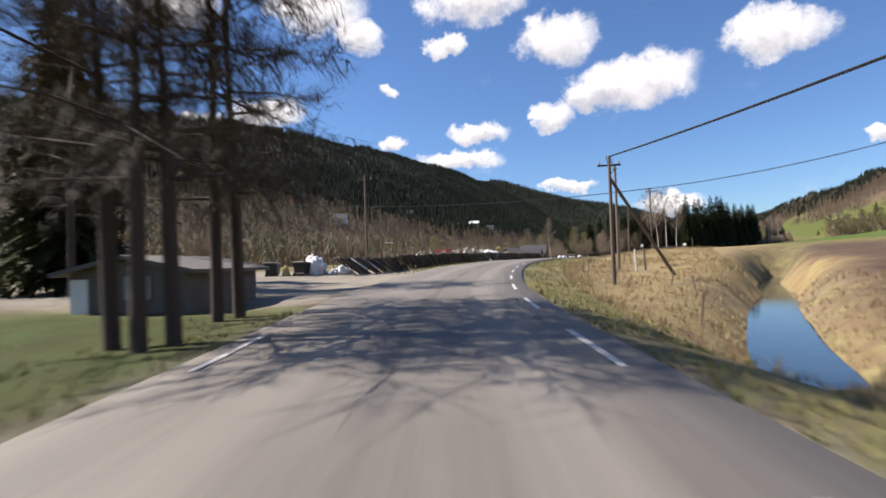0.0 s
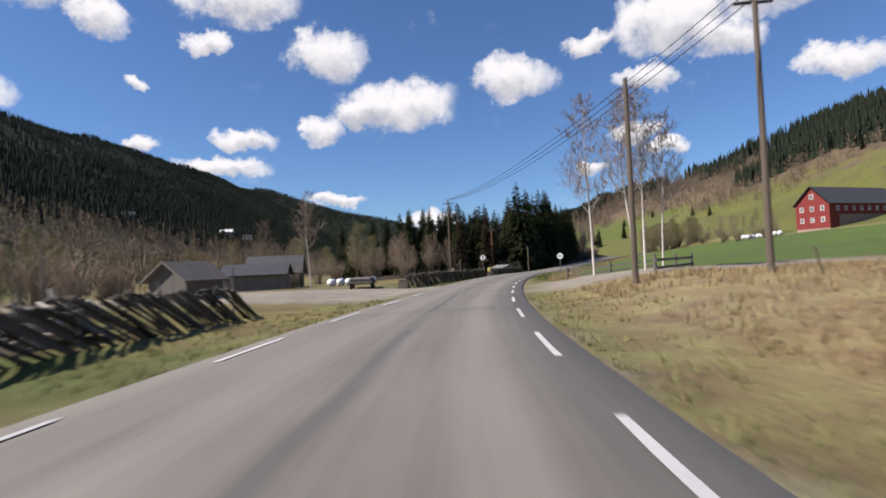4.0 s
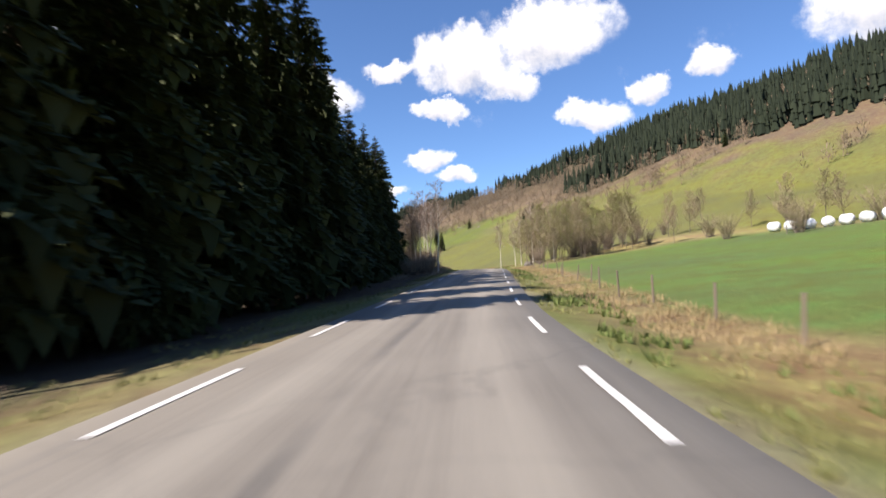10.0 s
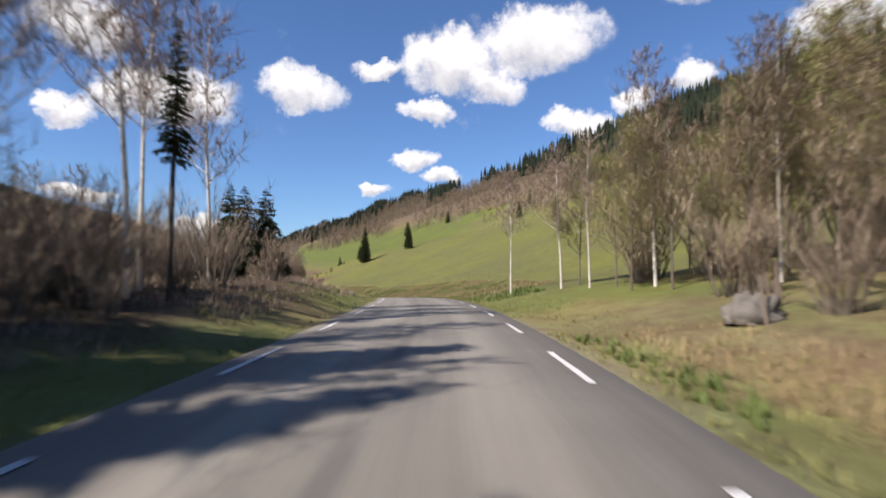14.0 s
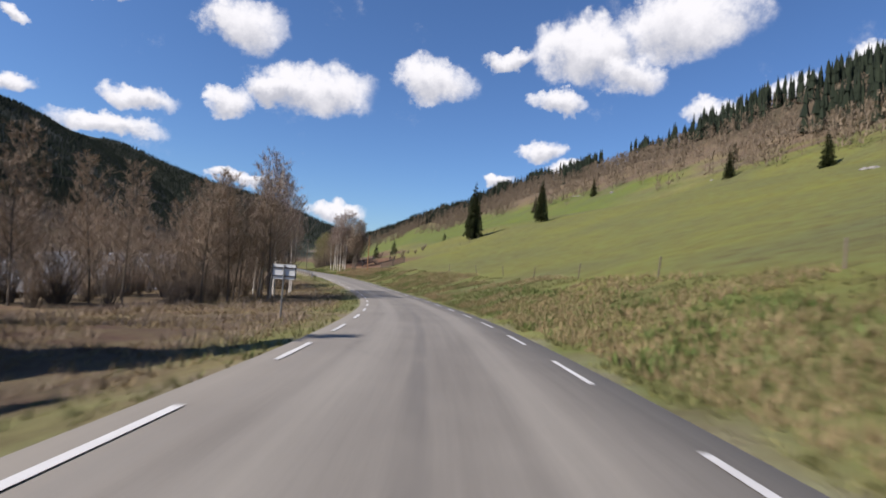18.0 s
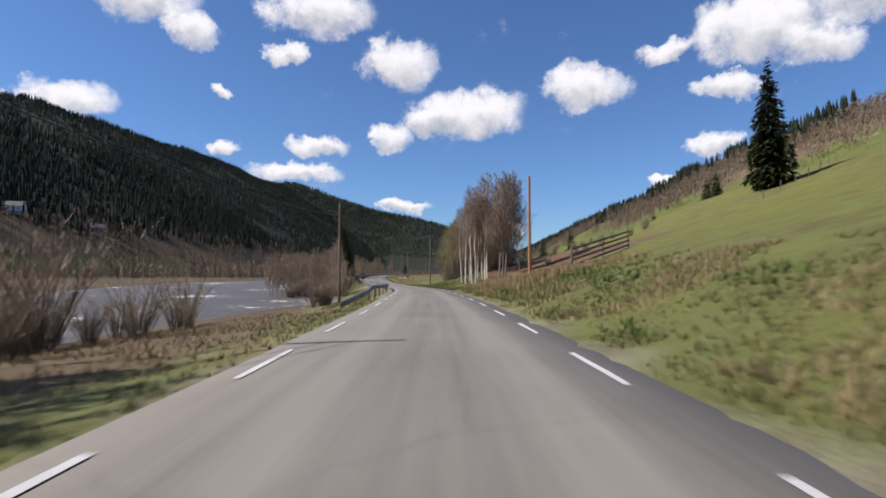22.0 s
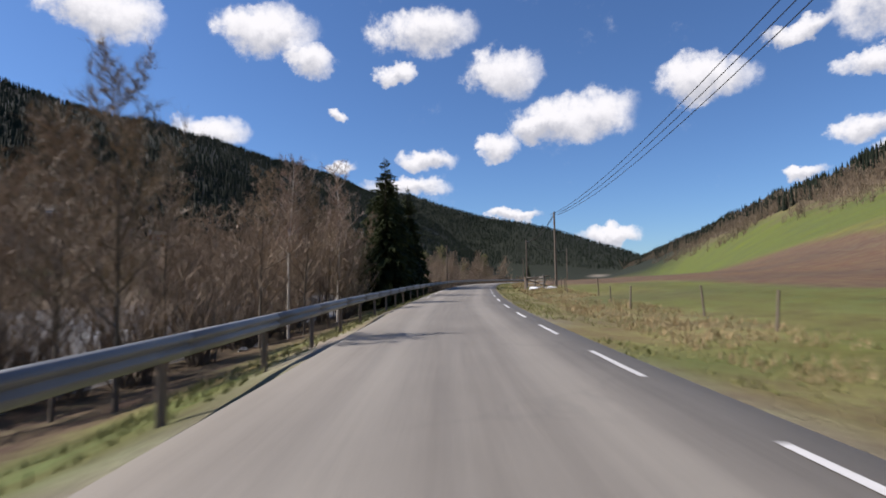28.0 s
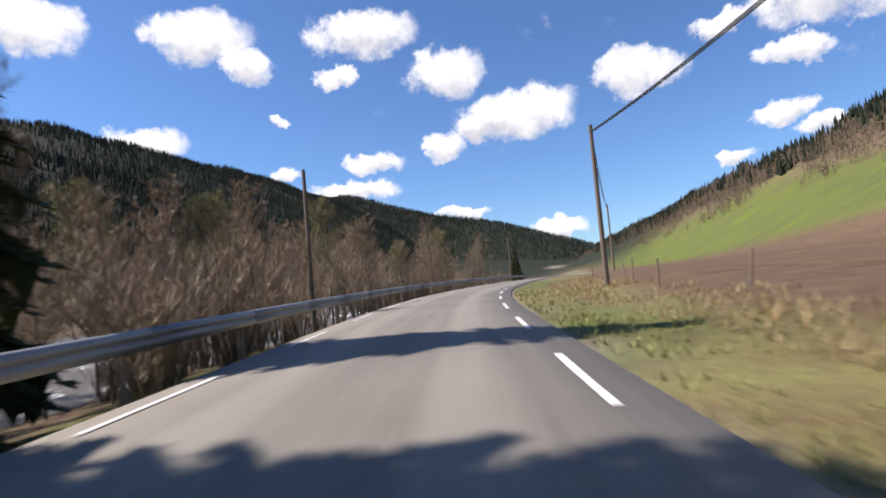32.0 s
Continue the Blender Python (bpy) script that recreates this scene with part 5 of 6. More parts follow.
slant_fence([(33.8, -9.2), (38, -7.2), (47, -7.0), (64, -7.8)], 1, gap=0.09, label="long dark fence of slanting split rails along the yard")
slant_fence([(64.1, -7.8), (68, -8.0), (94, -7.4)], 4, label="dark fence of slanting split rails before the woodpiles")
slant_fence([(117.5, -6.3), (134, -5.6), (150.4, -5.2)], 2, label="dark fence of slanting split rails beside the road")
slant_fence([(157.3, -5.7), (170, -5.5), (181, -5.7)], 3, (163, 185), label="slanting rail fence with tall uneven stakes before the wood")
# two spare poles leaning on the fence
for k, (s, d) in enumerate(((138.5, -5.9), (139.2, -5.9))):
    bm = rod(B(), (0, 0, 0), (0.35, 0.1 * k, 2.4), 0.035, 0.03, 6)
    ob = part("leaning_pole", bm, MAT["greywood"], None)
    ob.matrix_world = Matrix.Translation(spot(s, d)) @ pose(0, 0, 0, 0, 0, bearing(s))
    tagged(ob, "pale wooden pole leaning on the rail fence", "pole")


# ---- guard rail ----
def guard_rail():
    ks = (422, 428, 450, 462, 507, 531, 560, 660)
    kd = (-4.5, -3.65, -3.1, -3.1, -3.9, -4.1, -3.6, -3.4)
    prof = [(0.0, 0.44), (0.035, 0.47), (0.075, 0.52), (0.075, 0.545), (0.02, 0.59), (0.02, 0.61), (0.075, 0.655), (0.075, 0.68), (0.035, 0.73), (0.0, 0.76)]
    ob = thing("guard_rail", Matrix.Translation(spot(422, -4.5)), "long galvanised steel guard rail beside the river", "guard rail")
    bpy.context.view_layer.update()
    inv = ob.matrix_world.inverted()
    post = box(B(), (0.12, 0.10, 1.1), (0, 0, 0.15), bevel=0.01)
    me = bpy.data.meshes.new("post")
    post.to_mesh(me)
    post.free()
    me.materials.append(MAT["pole"])

    def place(s):
        d = float(np.interp(s, ks, kd))
        p, t, n = on_line(float(s))
        drop = -0.75 * (1 - min(1, max(0, (s - 422) / 9.0))) - float(np.interp(s, (431, 440, 480, 510), (0.0, 0.07, 0.07, 0.0)))
        return p, n, d, drop
    for i in range(58):
        v, f = [], []
        for s in np.linspace(422 + 4 * i, 426 + 4 * i, 4):
            p, n, d, drop = place(s)
            for o, z in prof:
                v.append(inv @ Vector((p[0] + n[0] * (d + o), p[1] + n[1] * (d + o), p[2] + z + drop)))
        k = len(prof)
        for a in range(3):
            f += [(a * k + j, a * k + j + 1, a * k + k + j + 1, a * k + k + j) for j in range(k - 1)]
        r = mesh_object("beam", v, f, MAT["steel"], ob, smooth=True)
        if i:
            p, n, d, drop = place(421.5 + 4 * i)
            q = new("post", me)
            q.parent = ob
            q.matrix_basis = inv @ Matrix.Translation((p[0] + n[0] * (d - 0.08), p[1] + n[1] * (d - 0.08), p[2] + drop)) @ pose(0, 0, 0, 0, 0, bearing(421.5 + 4 * i))
        m = r.modifiers.new("thick", "SOLIDIFY")
        m.thickness = 0.006


guard_rail()


# ---- road signs ----
def sign_post(name, s, d, turn, label, h=3.0):
    ob = thing(name, Matrix.Translation(spot(s, d)) @ pose(0, 0, 0, 0, 0, bearing(s) + turn), label, "road sign")
    part("post", rod(B(), (0, 0, -0.3), (0, 0, h), 0.035, 0.035, 10), MAT["steel"], ob, "grey steel tube")
    return ob


def disc(bm, x, z, r, thick=0.012):
    return rod(bm, (x, 0, z), (x - thick, 0, z), r, r, 40)


zr_ = 2.5
end_sign = sign_post("speed_sign", 150.7, 5.2, 0, "round white sign ending the 60 speed limit on a steel post", 2.85)
plate = part("plate", disc(B(), -0.045, zr_, 0.40), MAT["white"], end_sign, "white round face")


def lettering(body, parent, mat, m, size):
    c = bpy.data.curves.new("digits", "FONT")
    c.body, c.size, c.align_x, c.align_y, c.extrude = body, size, "CENTER", "CENTER", 0.002
    c.materials.append(mat)
    ob = new("digits", c)
    ob.parent, ob.matrix_basis = parent, m
    ob["label"] = "black digits 60 on the sign"


lettering("60", plate, MAT["black"], pose(-0.062, 0, zr_, 90, 0, -90), 0.46)
for k in range(4):
    o = (k - 1.5) * 0.055
    bm = box(B(), (0.003, 0.76, 0.02), (-0.0645, 0, zr_), (0, 0, 0))
    bmesh.ops.rotate(bm, verts=bm.verts, cent=(-0.0645, 0, zr_), matrix=Matrix.Rotation(radians(45), 3, "X"))
    bmesh.ops.translate(bm, verts=bm.verts, vec=(0, o * 0.707, o * 0.707))
    part("stripe", bm, MAT["black"], plate, "black diagonal stripe")

limit_back = sign_post("speed_sign", 151.2, -5.5, 180, "bare pale back of a round speed sign on its post", 3.1)
part("plate", disc(B(), -0.045, 2.75, 0.37), MAT["white"], limit_back, "pale round plate seen from behind")
part("bracket", box(B(), (0.02, 0.1, 0.5), (0.02, 0, 2.75)), MAT["darksteel"], limit_back)

board = sign_post("direction_sign", 349.0, -5.8, 180, "rectangular direction sign seen from behind on a grey post", 2.25)
panel = part("panel", box(B(), (0.02, 1.0, 0.62), (-0.05, 0, 1.95), bevel=0.004), MAT["white"], board)
for z in (1.78, 2.12):
    part("rib", box(B(), (0.03, 0.96, 0.04), (-0.025, 0, z)), MAT["darksteel"], board)
part("frame_bar", box(B(), (0.03, 0.04, 0.62), (-0.025, -0.48, 1.95)), MAT["darksteel"], board)
part("frame_bar", box(B(), (0.03, 0.04, 0.62), (-0.025, 0.48, 1.95)), MAT["darksteel"], board)

lamp_post = thing("feeder_post", Matrix.Translation(spot(45.8, -9.7)), "thin post topped by a small white board", "post")
part("post", rod(B(), (0, 0, -0.3), (0.12, 0, 2.1), 0.04, 0.035, 8), MAT["greywood"], lamp_post)
part("board", box(B(), (0.75, 0.5, 0.06), (0.12, 0, 2.12), (0, 4, 0), 0.01), MAT["white"], lamp_post)


# ---- farm buildings ----
def window(parent, at, w, h, turn, mat="white"):
    """A framed window in a wall; at is its middle, turn the way it faces."""
    m = pose(*at, 0, 0, turn)

    def put(name, bm, mt, par):
        bmesh.ops.transform(bm, matrix=m, verts=bm.verts)
        return part(name, bm, mt, par)
    pane = put("window", box(B(), (0.04, w, h), (0.01, 0, 0)), MAT["glass"], parent)
    for z in (-h / 2, h / 2):
        put("window_frame", box(B(), (0.08, w + 0.24, 0.12), (0.03, 0, z)), MAT[mat], pane)
    for y in (-w / 2, w / 2):
        put("window_frame", box(B(), (0.08, 0.12, h + 0.12), (0.031, y, 0)), MAT[mat], pane)
    put("glazing_bar", box(B(), (0.06, w, 0.05), (0.032, 0, 0)), MAT[mat], pane)
    put("glazing_bar", box(B(), (0.06, 0.05, h), (0.033, 0, 0)), MAT[mat], pane)


def gable_house(name, m, length, width, eave, ridge, wall, roof, label, category, base=0.0, windows=(), over=0.4, base_mat="concrete", group=""):
    """A house with its gable at x = 0 and its ridge along x."""
    ob = thing(name, m, label, category, group)
    hw = width / 2
    bm = B()
    ring = [(0, -hw, base), (0, hw, base), (0, hw, eave), (0, 0, ridge), (0, -hw, eave)]
    a = [bm.verts.new(v) for v in ring]
    b = [bm.verts.new((length, v[1], v[2])) for v in ring]
    bm.faces.new(a[::-1])
    bm.faces.new(b)
    for i in range(5):
        j = (i + 1) % 5
        bm.faces.new((a[i], a[j], b[j], b[i]))
    bmesh.ops.recalc_face_normals(bm, faces=bm.faces)
    part("wall", bm, MAT[wall], ob)
    if base:
        part("foundation", box(B(), (length - 0.1, width - 0.1, base + 2.0), (length / 2, 0, base / 2 - 1.0)), MAT[base_mat], ob)
    rise = (ridge - eave) / hw
    ang = math.degrees(math.atan(rise))
    slope = math.hypot(hw, ridge - eave) + over
    for sg in (-1, 1):
        bm = B()
        box(bm, (length + 2 * over, slope, 0.12), (length / 2, 0, 0))
        bmesh.ops.rotate(bm, verts=bm.verts, cent=(0, 0, 0), matrix=Matrix.Rotation(radians(-sg * ang), 3, "X"))
        c = slope / 2
        bmesh.ops.translate(bm, verts=bm.verts, vec=(0, sg * c * math.cos(radians(ang)), ridge + 0.08 - c * math.sin(radians(ang))))
        part("roof", bm, MAT[roof], ob)
    for at, w, h, turn in windows:
        window(ob, at, w, h, turn)
    return ob


barn_at = Vector((154.6, 157.4, gz(154.6, 157.4)))
wins = [((-0.02, 0, 8.4), 0.9, 1.1, 180)]
wins += [((-0.02, y, z), 0.8, 1.1, 180) for y in (-2.6, 0, 2.6) for z in (2.6, 5.4)]
wins += [((3 + 2.9 * k, -4.25, 5.2), 0.8, 1.0, -90) for k in range(8)]
barn = gable_house("barn", Matrix.Translation(barn_at) @ pose(0, 0, 0, 0, 0, -4), 27, 8.5, 6.6, 10.9, "redwood", "roof",
                   "large red-boarded barn with white windows and dark roof", "barn", 0.5, wins, 0.5, "stone")
part("stone_wall", box(B(), (23.5, 0.3, 3.6), (15.0, -4.28, 1.9), bevel=0.02), MAT["stone"], barn, "pinkish rendered lower wall")
for x in (0.0, 27.0):
    for sg in (-1, 1):
        bm = B()
        box(bm, (0.08, 6.2, 0.22))
        bmesh.ops.rotate(bm, verts=bm.verts, cent=(0, 0, 0), matrix=Matrix.Rotation(radians(-sg * 45.3), 3, "X"))
        bmesh.ops.translate(bm, verts=bm.verts, vec=(x - 0.55 if x == 0 else x + 0.55, sg * 2.3, 8.75))
        part("bargeboard", bm, MAT["black"], barn)


def round_bale(p, r=0.62, w=1.2, turn=0.0, label="round hay bale in white wrap", group="wrapped bales"):
    bm = B()
    rod(bm, (0, -w / 2, r * 0.96), (0, w / 2, r * 0.96), r, r, 18)
    bmesh.ops.bevel(bm, geom=[e for e in bm.edges if abs(e.verts[0].co.y - e.verts[1].co.y) < 0.01], offset=0.12, segments=2, affect="EDGES")
    ob = part("wrapped_bale", bm, MAT["wrap"], None)
    ob.matrix_world = Matrix.Translation(p) @ pose(0, 0, 0, 0, 0, turn)
    for poly in ob.data.polygons:
        poly.use_smooth = True
    tagged(ob, label, "hay bale", group)


rb = random.Random(12)
for k in range(8):
    x, y = 151.0 + 0.6 * k + rb.uniform(-0.3, 0.3), 163.5 + 1.9 * k
    round_bale(Vector((x, y, gz(x, y))), turn=rb.uniform(0, 180))

HOUSES = ((58, 706, 0, "white", 9), (92, 742, 20, "redwood", 8), (34, 668, -15, "greywood", 12), (-36, 520, 10, "white", 8), (-92, 330, 30, "redwood", 9), (-60, 300, 0, "white", 7), (330, 905, 40, "white", 8))
for x, y, turn, wall, ln in HOUSES:
    wn = [((2 + 2.5 * k, -3.52, 1.8), 0.9, 1.1, -90) for k in range(int(ln / 2.6))] + [((-0.02, 0, 1.8), 0.9, 1.1, 180)]
    gable_house("farmhouse", Matrix.Translation((x, y, gz(x, y) - 0.2)) @ pose(0, 0, 0, 0, 0, turn), ln, 7, 3.4, 6.3, wall, "roof" if wall != "greywood" else "white",
                {"white": "white wooden farmhouse on the far slope", "redwood": "red wooden farmhouse on the far slope", "greywood": "long grey outbuilding on the far slope"}[wall], "house", 0.3, wn, group="houses across the valley")


def place_at(s, d, turn=0.0, h=0.0):
    return Matrix.Translation(spot(s, d, h)) @ pose(0, 0, 0, 0, 0, bearing(s) + turn)


gable_house("shed", place_at(15.5, -9.2, 0, -0.25), 5, 3.6, 1.45, 1.85, "greywood", "greywood", "low grey-boarded shed behind the larches", "shed", 0.1)
part("white_door", box(B(), (0.08, 0.55, 1.2), (-0.03, 1.5, 0.7)), MAT["white"], bpy.data.objects["shed"])
part("white_door", box(B(), (0.08, 0.8, 0.7), (-0.03, -0.3, 1.0)), MAT["concrete"], bpy.data.objects["shed"])
gable_house("shed", place_at(137, -25.5, 110), 6, 4.2, 1.9, 3.8, "greywood", "roof", "dark timber shed with a wide open gable", "shed", 0.1)
# solid black panel on the gable: the doorway's inner shade put in as colour
part("doorway", box(B(), (0.1, 2.2, 2.3), (-0.03, 0, 1.2)), MAT["black"], bpy.data.objects["shed.001"], "black panel for the shade inside an open doorway")
gable_house("shed", place_at(128.5, -22.5, 110), 6, 4.4, 1.6, 2.6, "greywood", "roof", "grey timber shed with sagging roof", "shed", 0.1)
hut = gable_house("hut", place_at(112, -20, 170), 3.4, 3.2, 1.4, 2.5, "greywood", "greywood", "small log hut with pale roof boards", "hut", 0.1)
gable_house("hut", place_at(184, -19, 90), 2.0, 1.8, 1.0, 1.5, "redwood", "greywood", "small red shed under the spruces", "shed", 0.1)


# ---- yard things ----
def wheel(parent, at, r=0.4, w=0.22):
    w1 = part("wheel", rod(B(), (at[0], at[1] - w / 2, at[2]), (at[0], at[1] + w / 2, at[2]), r, r, 20), MAT["rubber"], parent, "black rubber tyre")
    part("rim", rod(B(), (at[0], at[1] - w / 2 - 0.01, at[2]), (at[0], at[1] + w / 2 + 0.01, at[2]), r * 0.5, r * 0.5, 14), MAT["steel"], w1)


sprayer = thing("field_sprayer", place_at(161.2, -6.7, -90), "yellow tank sprayer on a red two-wheeled frame", "sprayer")
sprayer.scale = (0.72, 0.72, 0.72)
bm = B()
bmesh.ops.create_icosphere(bm, subdivisions=3, radius=1.0)
for v in bm.verts:
    c = Vector((math.copysign(abs(v.co.x) ** 0.7, v.co.x), math.copysign(abs(v.co.y) ** 0.7, v.co.y), math.copysign(abs(v.co.z) ** 0.6, v.co.z)))
    v.co = Vector((c.x * 0.5, c.y * 0.72, c.z * 0.62 + 1.25))
tank = part("tank", bm, MAT["yellow"], sprayer, "pale yellow plastic tank")
part("lid", rod(B(), (0, 0, 1.82), (0, 0, 1.95), 0.2, 0.2, 16), MAT["black"], tank)
for y in (-0.66, 0.66):
    part("frame_bar", box(B(), (1.3, 0.08, 0.1), (0, y * 0.75, 0.6)), MAT["redpaint"], sprayer)
    part("upright", box(B(), (0.09, 0.09, 1.2), (0.5, y * 0.75, 1.1)), MAT["redpaint"], sprayer)
    wheel(sprayer, (0, y, 0.4))
part("boom", rod(B(), (0.4, 0.5, 1.2), (0.7, 1.5, 2.3), 0.06, 0.05, 8), MAT["brass"], sprayer, "folded orange boom")
part("drawbar", rod(B(), (-0.5, 0, 0.55), (-1.8, 0, 0.45), 0.05, 0.05, 8), MAT["redpaint"], sprayer)


def heap(name, s, d, size, mat, label, category, seed, group=""):
    """A soft irregular heap, such as bags or tarpaulin."""
    bm = B()
    bmesh.ops.create_icosphere(bm, subdivisions=4, radius=1.0)
    for v in bm.verts:
        k = 1 + 0.16 * abs(noise.noise(v.co * 11.0)) + 0.5 * noise.noise(v.co * 1.9 + Vector((seed, 0, 0))) + 0.45 * abs(noise.noise(v.co * 4.5 + Vector((0, seed, 0))))
        v.co = Vector((v.co.x * k * size[0], v.co.y * k * size[1], max(-0.15, v.co.z * k) * size[2]))
    ob = part(name, bm, MAT[mat], None)
    for poly in ob.data.polygons:
        poly.use_smooth = True
    ob.matrix_world = place_at(s, d, seed * 37.0)
    return tagged(ob, label, category, group)


heap("white_sack", 161.6, -8.0, (0.9, 0.28, 0.2), "wrap", "long white plastic sack lying on the grass", "sack", 1, "white sacks")
heap("white_sack", 162.8, -9.6, (1.1, 0.3, 0.18), "wrap", "long white plastic sack lying on the grass", "sack", 2, "white sacks")
heap("brush_mound", 267.2, 7.7, (0.55, 0.45, 0.5), "greywood", "grey heap of old stumps and brush among posts", "brush mound", 61)
heap("plastic_sheet", 34.6, -10.9, (0.7, 0.6, 0.95), "wrap", "crumpled white bale plastic piled in the yard", "plastic sheet", 3)
heap("plastic_sheet", 35.2, -9.4, (0.6, 0.5, 0.45), "wrap", "low crumpled white plastic beside the fence end", "plastic sheet", 4)


def log_mesh(k):
    rnd = random.Random(700 + k)
    ln, r = rnd.uniform(0.42, 0.55), rnd.uniform(0.075, 0.12)
    n, v, f = 7, [], []
    cut = rnd.choice((0.15, 0.4, 1.0))
    for x in (-ln / 2, ln / 2):
        for i in range(n):
            a = 6.283 * i / n
            v.append((x, r * math.cos(a) * rnd.uniform(0.9, 1.1), max(-r * cut, r * math.sin(a))))
    f = [(i, (i + 1) % n, n + (i + 1) % n, n + i) for i in range(n)] + [tuple(range(n))[::-1], tuple(range(n, 2 * n))]
    me = bpy.data.meshes.new("log")
    me.from_pydata(v, [], f)
    me.materials.append(MAT["birch" if k % 3 else "greywood"])
    me.materials.append(MAT["logend"])
    for p in me.polygons:
        p.material_index = 1 if p.index >= n or (cut < 0.5 and abs(p.normal.z + 1) < 0.2) else 0
    return me


LOGS = [log_mesh(k) for k in range(6)]


def woodpile(s, d, half, deep, high, count, seed):
    """A loose pile of split logs with pale ends, tumbled into a mound."""
    rnd = random.Random(seed)
    ob = thing("woodpile", place_at(s, d), "tumbled pile of split firewood with pale ends", "woodpile", "woodpiles behind the fence")
    for i in range(count):
        u, w = rnd.uniform(-1, 1), rnd.uniform(-1, 1)
        h = high * max(0.0, 1 - 0.8 * u * u - 0.6 * w * w)
        z = 0.06 + h * (1 - 0.35 * rnd.random() ** 2)
        q = new("log", LOGS[rnd.randrange(6)])
        q.parent = ob
        q.matrix_basis = pose(u * half, w * deep, z, rnd.uniform(0, 360), rnd.gauss(0, 22), 90 + rnd.gauss(0, 38))
    core = part("core", bmesh.new(), MAT["greywood"], ob)
    v, f = [], []
    for i in range(9):
        for j in range(9):
            u, w = i / 4 - 1, j / 4 - 1
            v.append((u * half * 1.02, w * deep * 1.05, high * 0.88 * max(0.0, 1 - 0.8 * u * u - 0.6 * w * w) - 0.08))
    f = [(9 * i + j, 9 * i + 9 + j, 9 * i + 10 + j, 9 * i + j + 1) for i in range(8) for j in range(8)]
    core.data.from_pydata(v, [], f)


for k, (s, d, hf, dp, hg, n) in enumerate(((54.0, -9.6, 1.3, 0.8, 1.1, 34), (57.5, -9.8, 1.4, 0.8, 1.3, 38), (62.0, -9.8, 1.5, 0.8, 1.35, 40), (66.2, -9.9, 1.2, 0.8, 1.5, 40), (69.6, -10.0, 1.2, 0.8, 1.75, 46),
        (72.6, -10.0, 1.2, 0.8, 1.7, 46), (75.2, -10.0, 1.3, 0.8, 1.6, 44), (84.5, -9.6, 1.6, 0.8, 1.3, 40), (88.5, -9.4, 1.6, 0.8, 1.2, 40))):
    woodpile(s, d, hf, dp, hg, n, 400 + k)
heap("white_tarpaulin", 77.6, -10.0, (1.6, 0.5, 1.15), "wrap", "white tarpaulin drawn over a long woodpile", "tarpaulin", 55)
heap("white_tarpaulin", 80.0, -10.0, (1.3, 0.5, 1.15), "wrap", "white tarpaulin drawn over a long woodpile", "tarpaulin", 56)
heap("white_tarpaulin", 42.0, -10.6, (1.2, 0.5, 0.7), "wrap", "low white tarpaulin behind the rail fence", "tarpaulin", 57)
cab = thing("small_excavator", place_at(83.6, -10.4, 20), "small yellow digger parked behind the fence", "digger")
part("cab", box(B(), (1.1, 1.0, 1.4), (0, 0, 1.35), bevel=0.08), MAT["yellow"], cab)
part("track", box(B(), (1.8, 0.3, 0.45), (0, -0.55, 0.25), bevel=0.12), MAT["rubber"], cab)
part("track", box(B(), (1.8, 0.3, 0.45), (0, 0.55, 0.25), bevel=0.12), MAT["rubber"], cab)
part("boom", rod(B(), (0.5, 0, 1.2), (1.7, 0, 2.3), 0.1, 0.08, 8), MAT["yellow"], cab)
part("arm", rod(B(), (1.7, 0, 2.3), (2.2, 0, 1.0), 0.08, 0.06, 8), MAT["yellow"], cab)
part("window", box(B(), (1.12, 0.8, 0.6), (0.02, 0, 1.6), bevel=0.03), MAT["glass"], cab)
for k, (s, d, h) in enumerate(((84.2, -12.0, 2.7), (86.0, -11.8, 2.5), (87.5, -12.2, 2.8), (89.0, -12, 2.4), (91.0, -11.8, 2.6), (96.0, -8.5, 1.9))):
    ob = part("tall_stake", rod(B(), (0, 0, -0.3), (0.1 * (k % 3 - 1), 0.05, h), 0.045, 0.035, 7), MAT["greywood"], None)
    ob.matrix_world = place_at(s, d)
    tagged(ob, "tall grey stake standing behind the rail fence", "stake", "tall stakes")
for k, (s, d) in enumerate(((131.0, -18.6), (132.4, -18.2), (133.8, -17.8), (135.2, -17.4), (136.6, -17.0), (138.0, -16.6))):
    round_bale(spot(s, d), 0.4, 1.0, bearing(s) + 90)


def bin_box(s, d, turn):
    ob = thing("waste_bin", place_at(s, d, turn), "dark plastic waste bin with a grey lid", "waste bin", "bins in the yard")
    bm = box(B(), (0.8, 0.85, 0.72), (0, 0, 0.46), bevel=0.03)
    for v in bm.verts:
        if v.co.z < 0.5:
            v.co.x *= 0.85
            v.co.y *= 0.85
    part("body", bm, MAT["black"], ob)
    part("lid", box(B(), (0.88, 0.92, 0.08), (0, 0, 0.86), (0, 5, 0), 0.02), MAT["concrete"], ob, "grey lid")
    wheel(ob, (-0.3, 0, 0.1), 0.1, 0.8)


bin_box(33.2, -15.6, 6)
bin_box(33.4, -13.4, 10)
bin_box(33.7, -11.5, -8)
ob = part("cone_sack", rod(B(), (0, 0, 0), (0, 0, 0.7), 0.3, 0.08, 12), MAT["yellow"], None)
ob.matrix_world = place_at(33.4, -12.45)
tagged(ob, "small yellow sack between the bins", "sack")

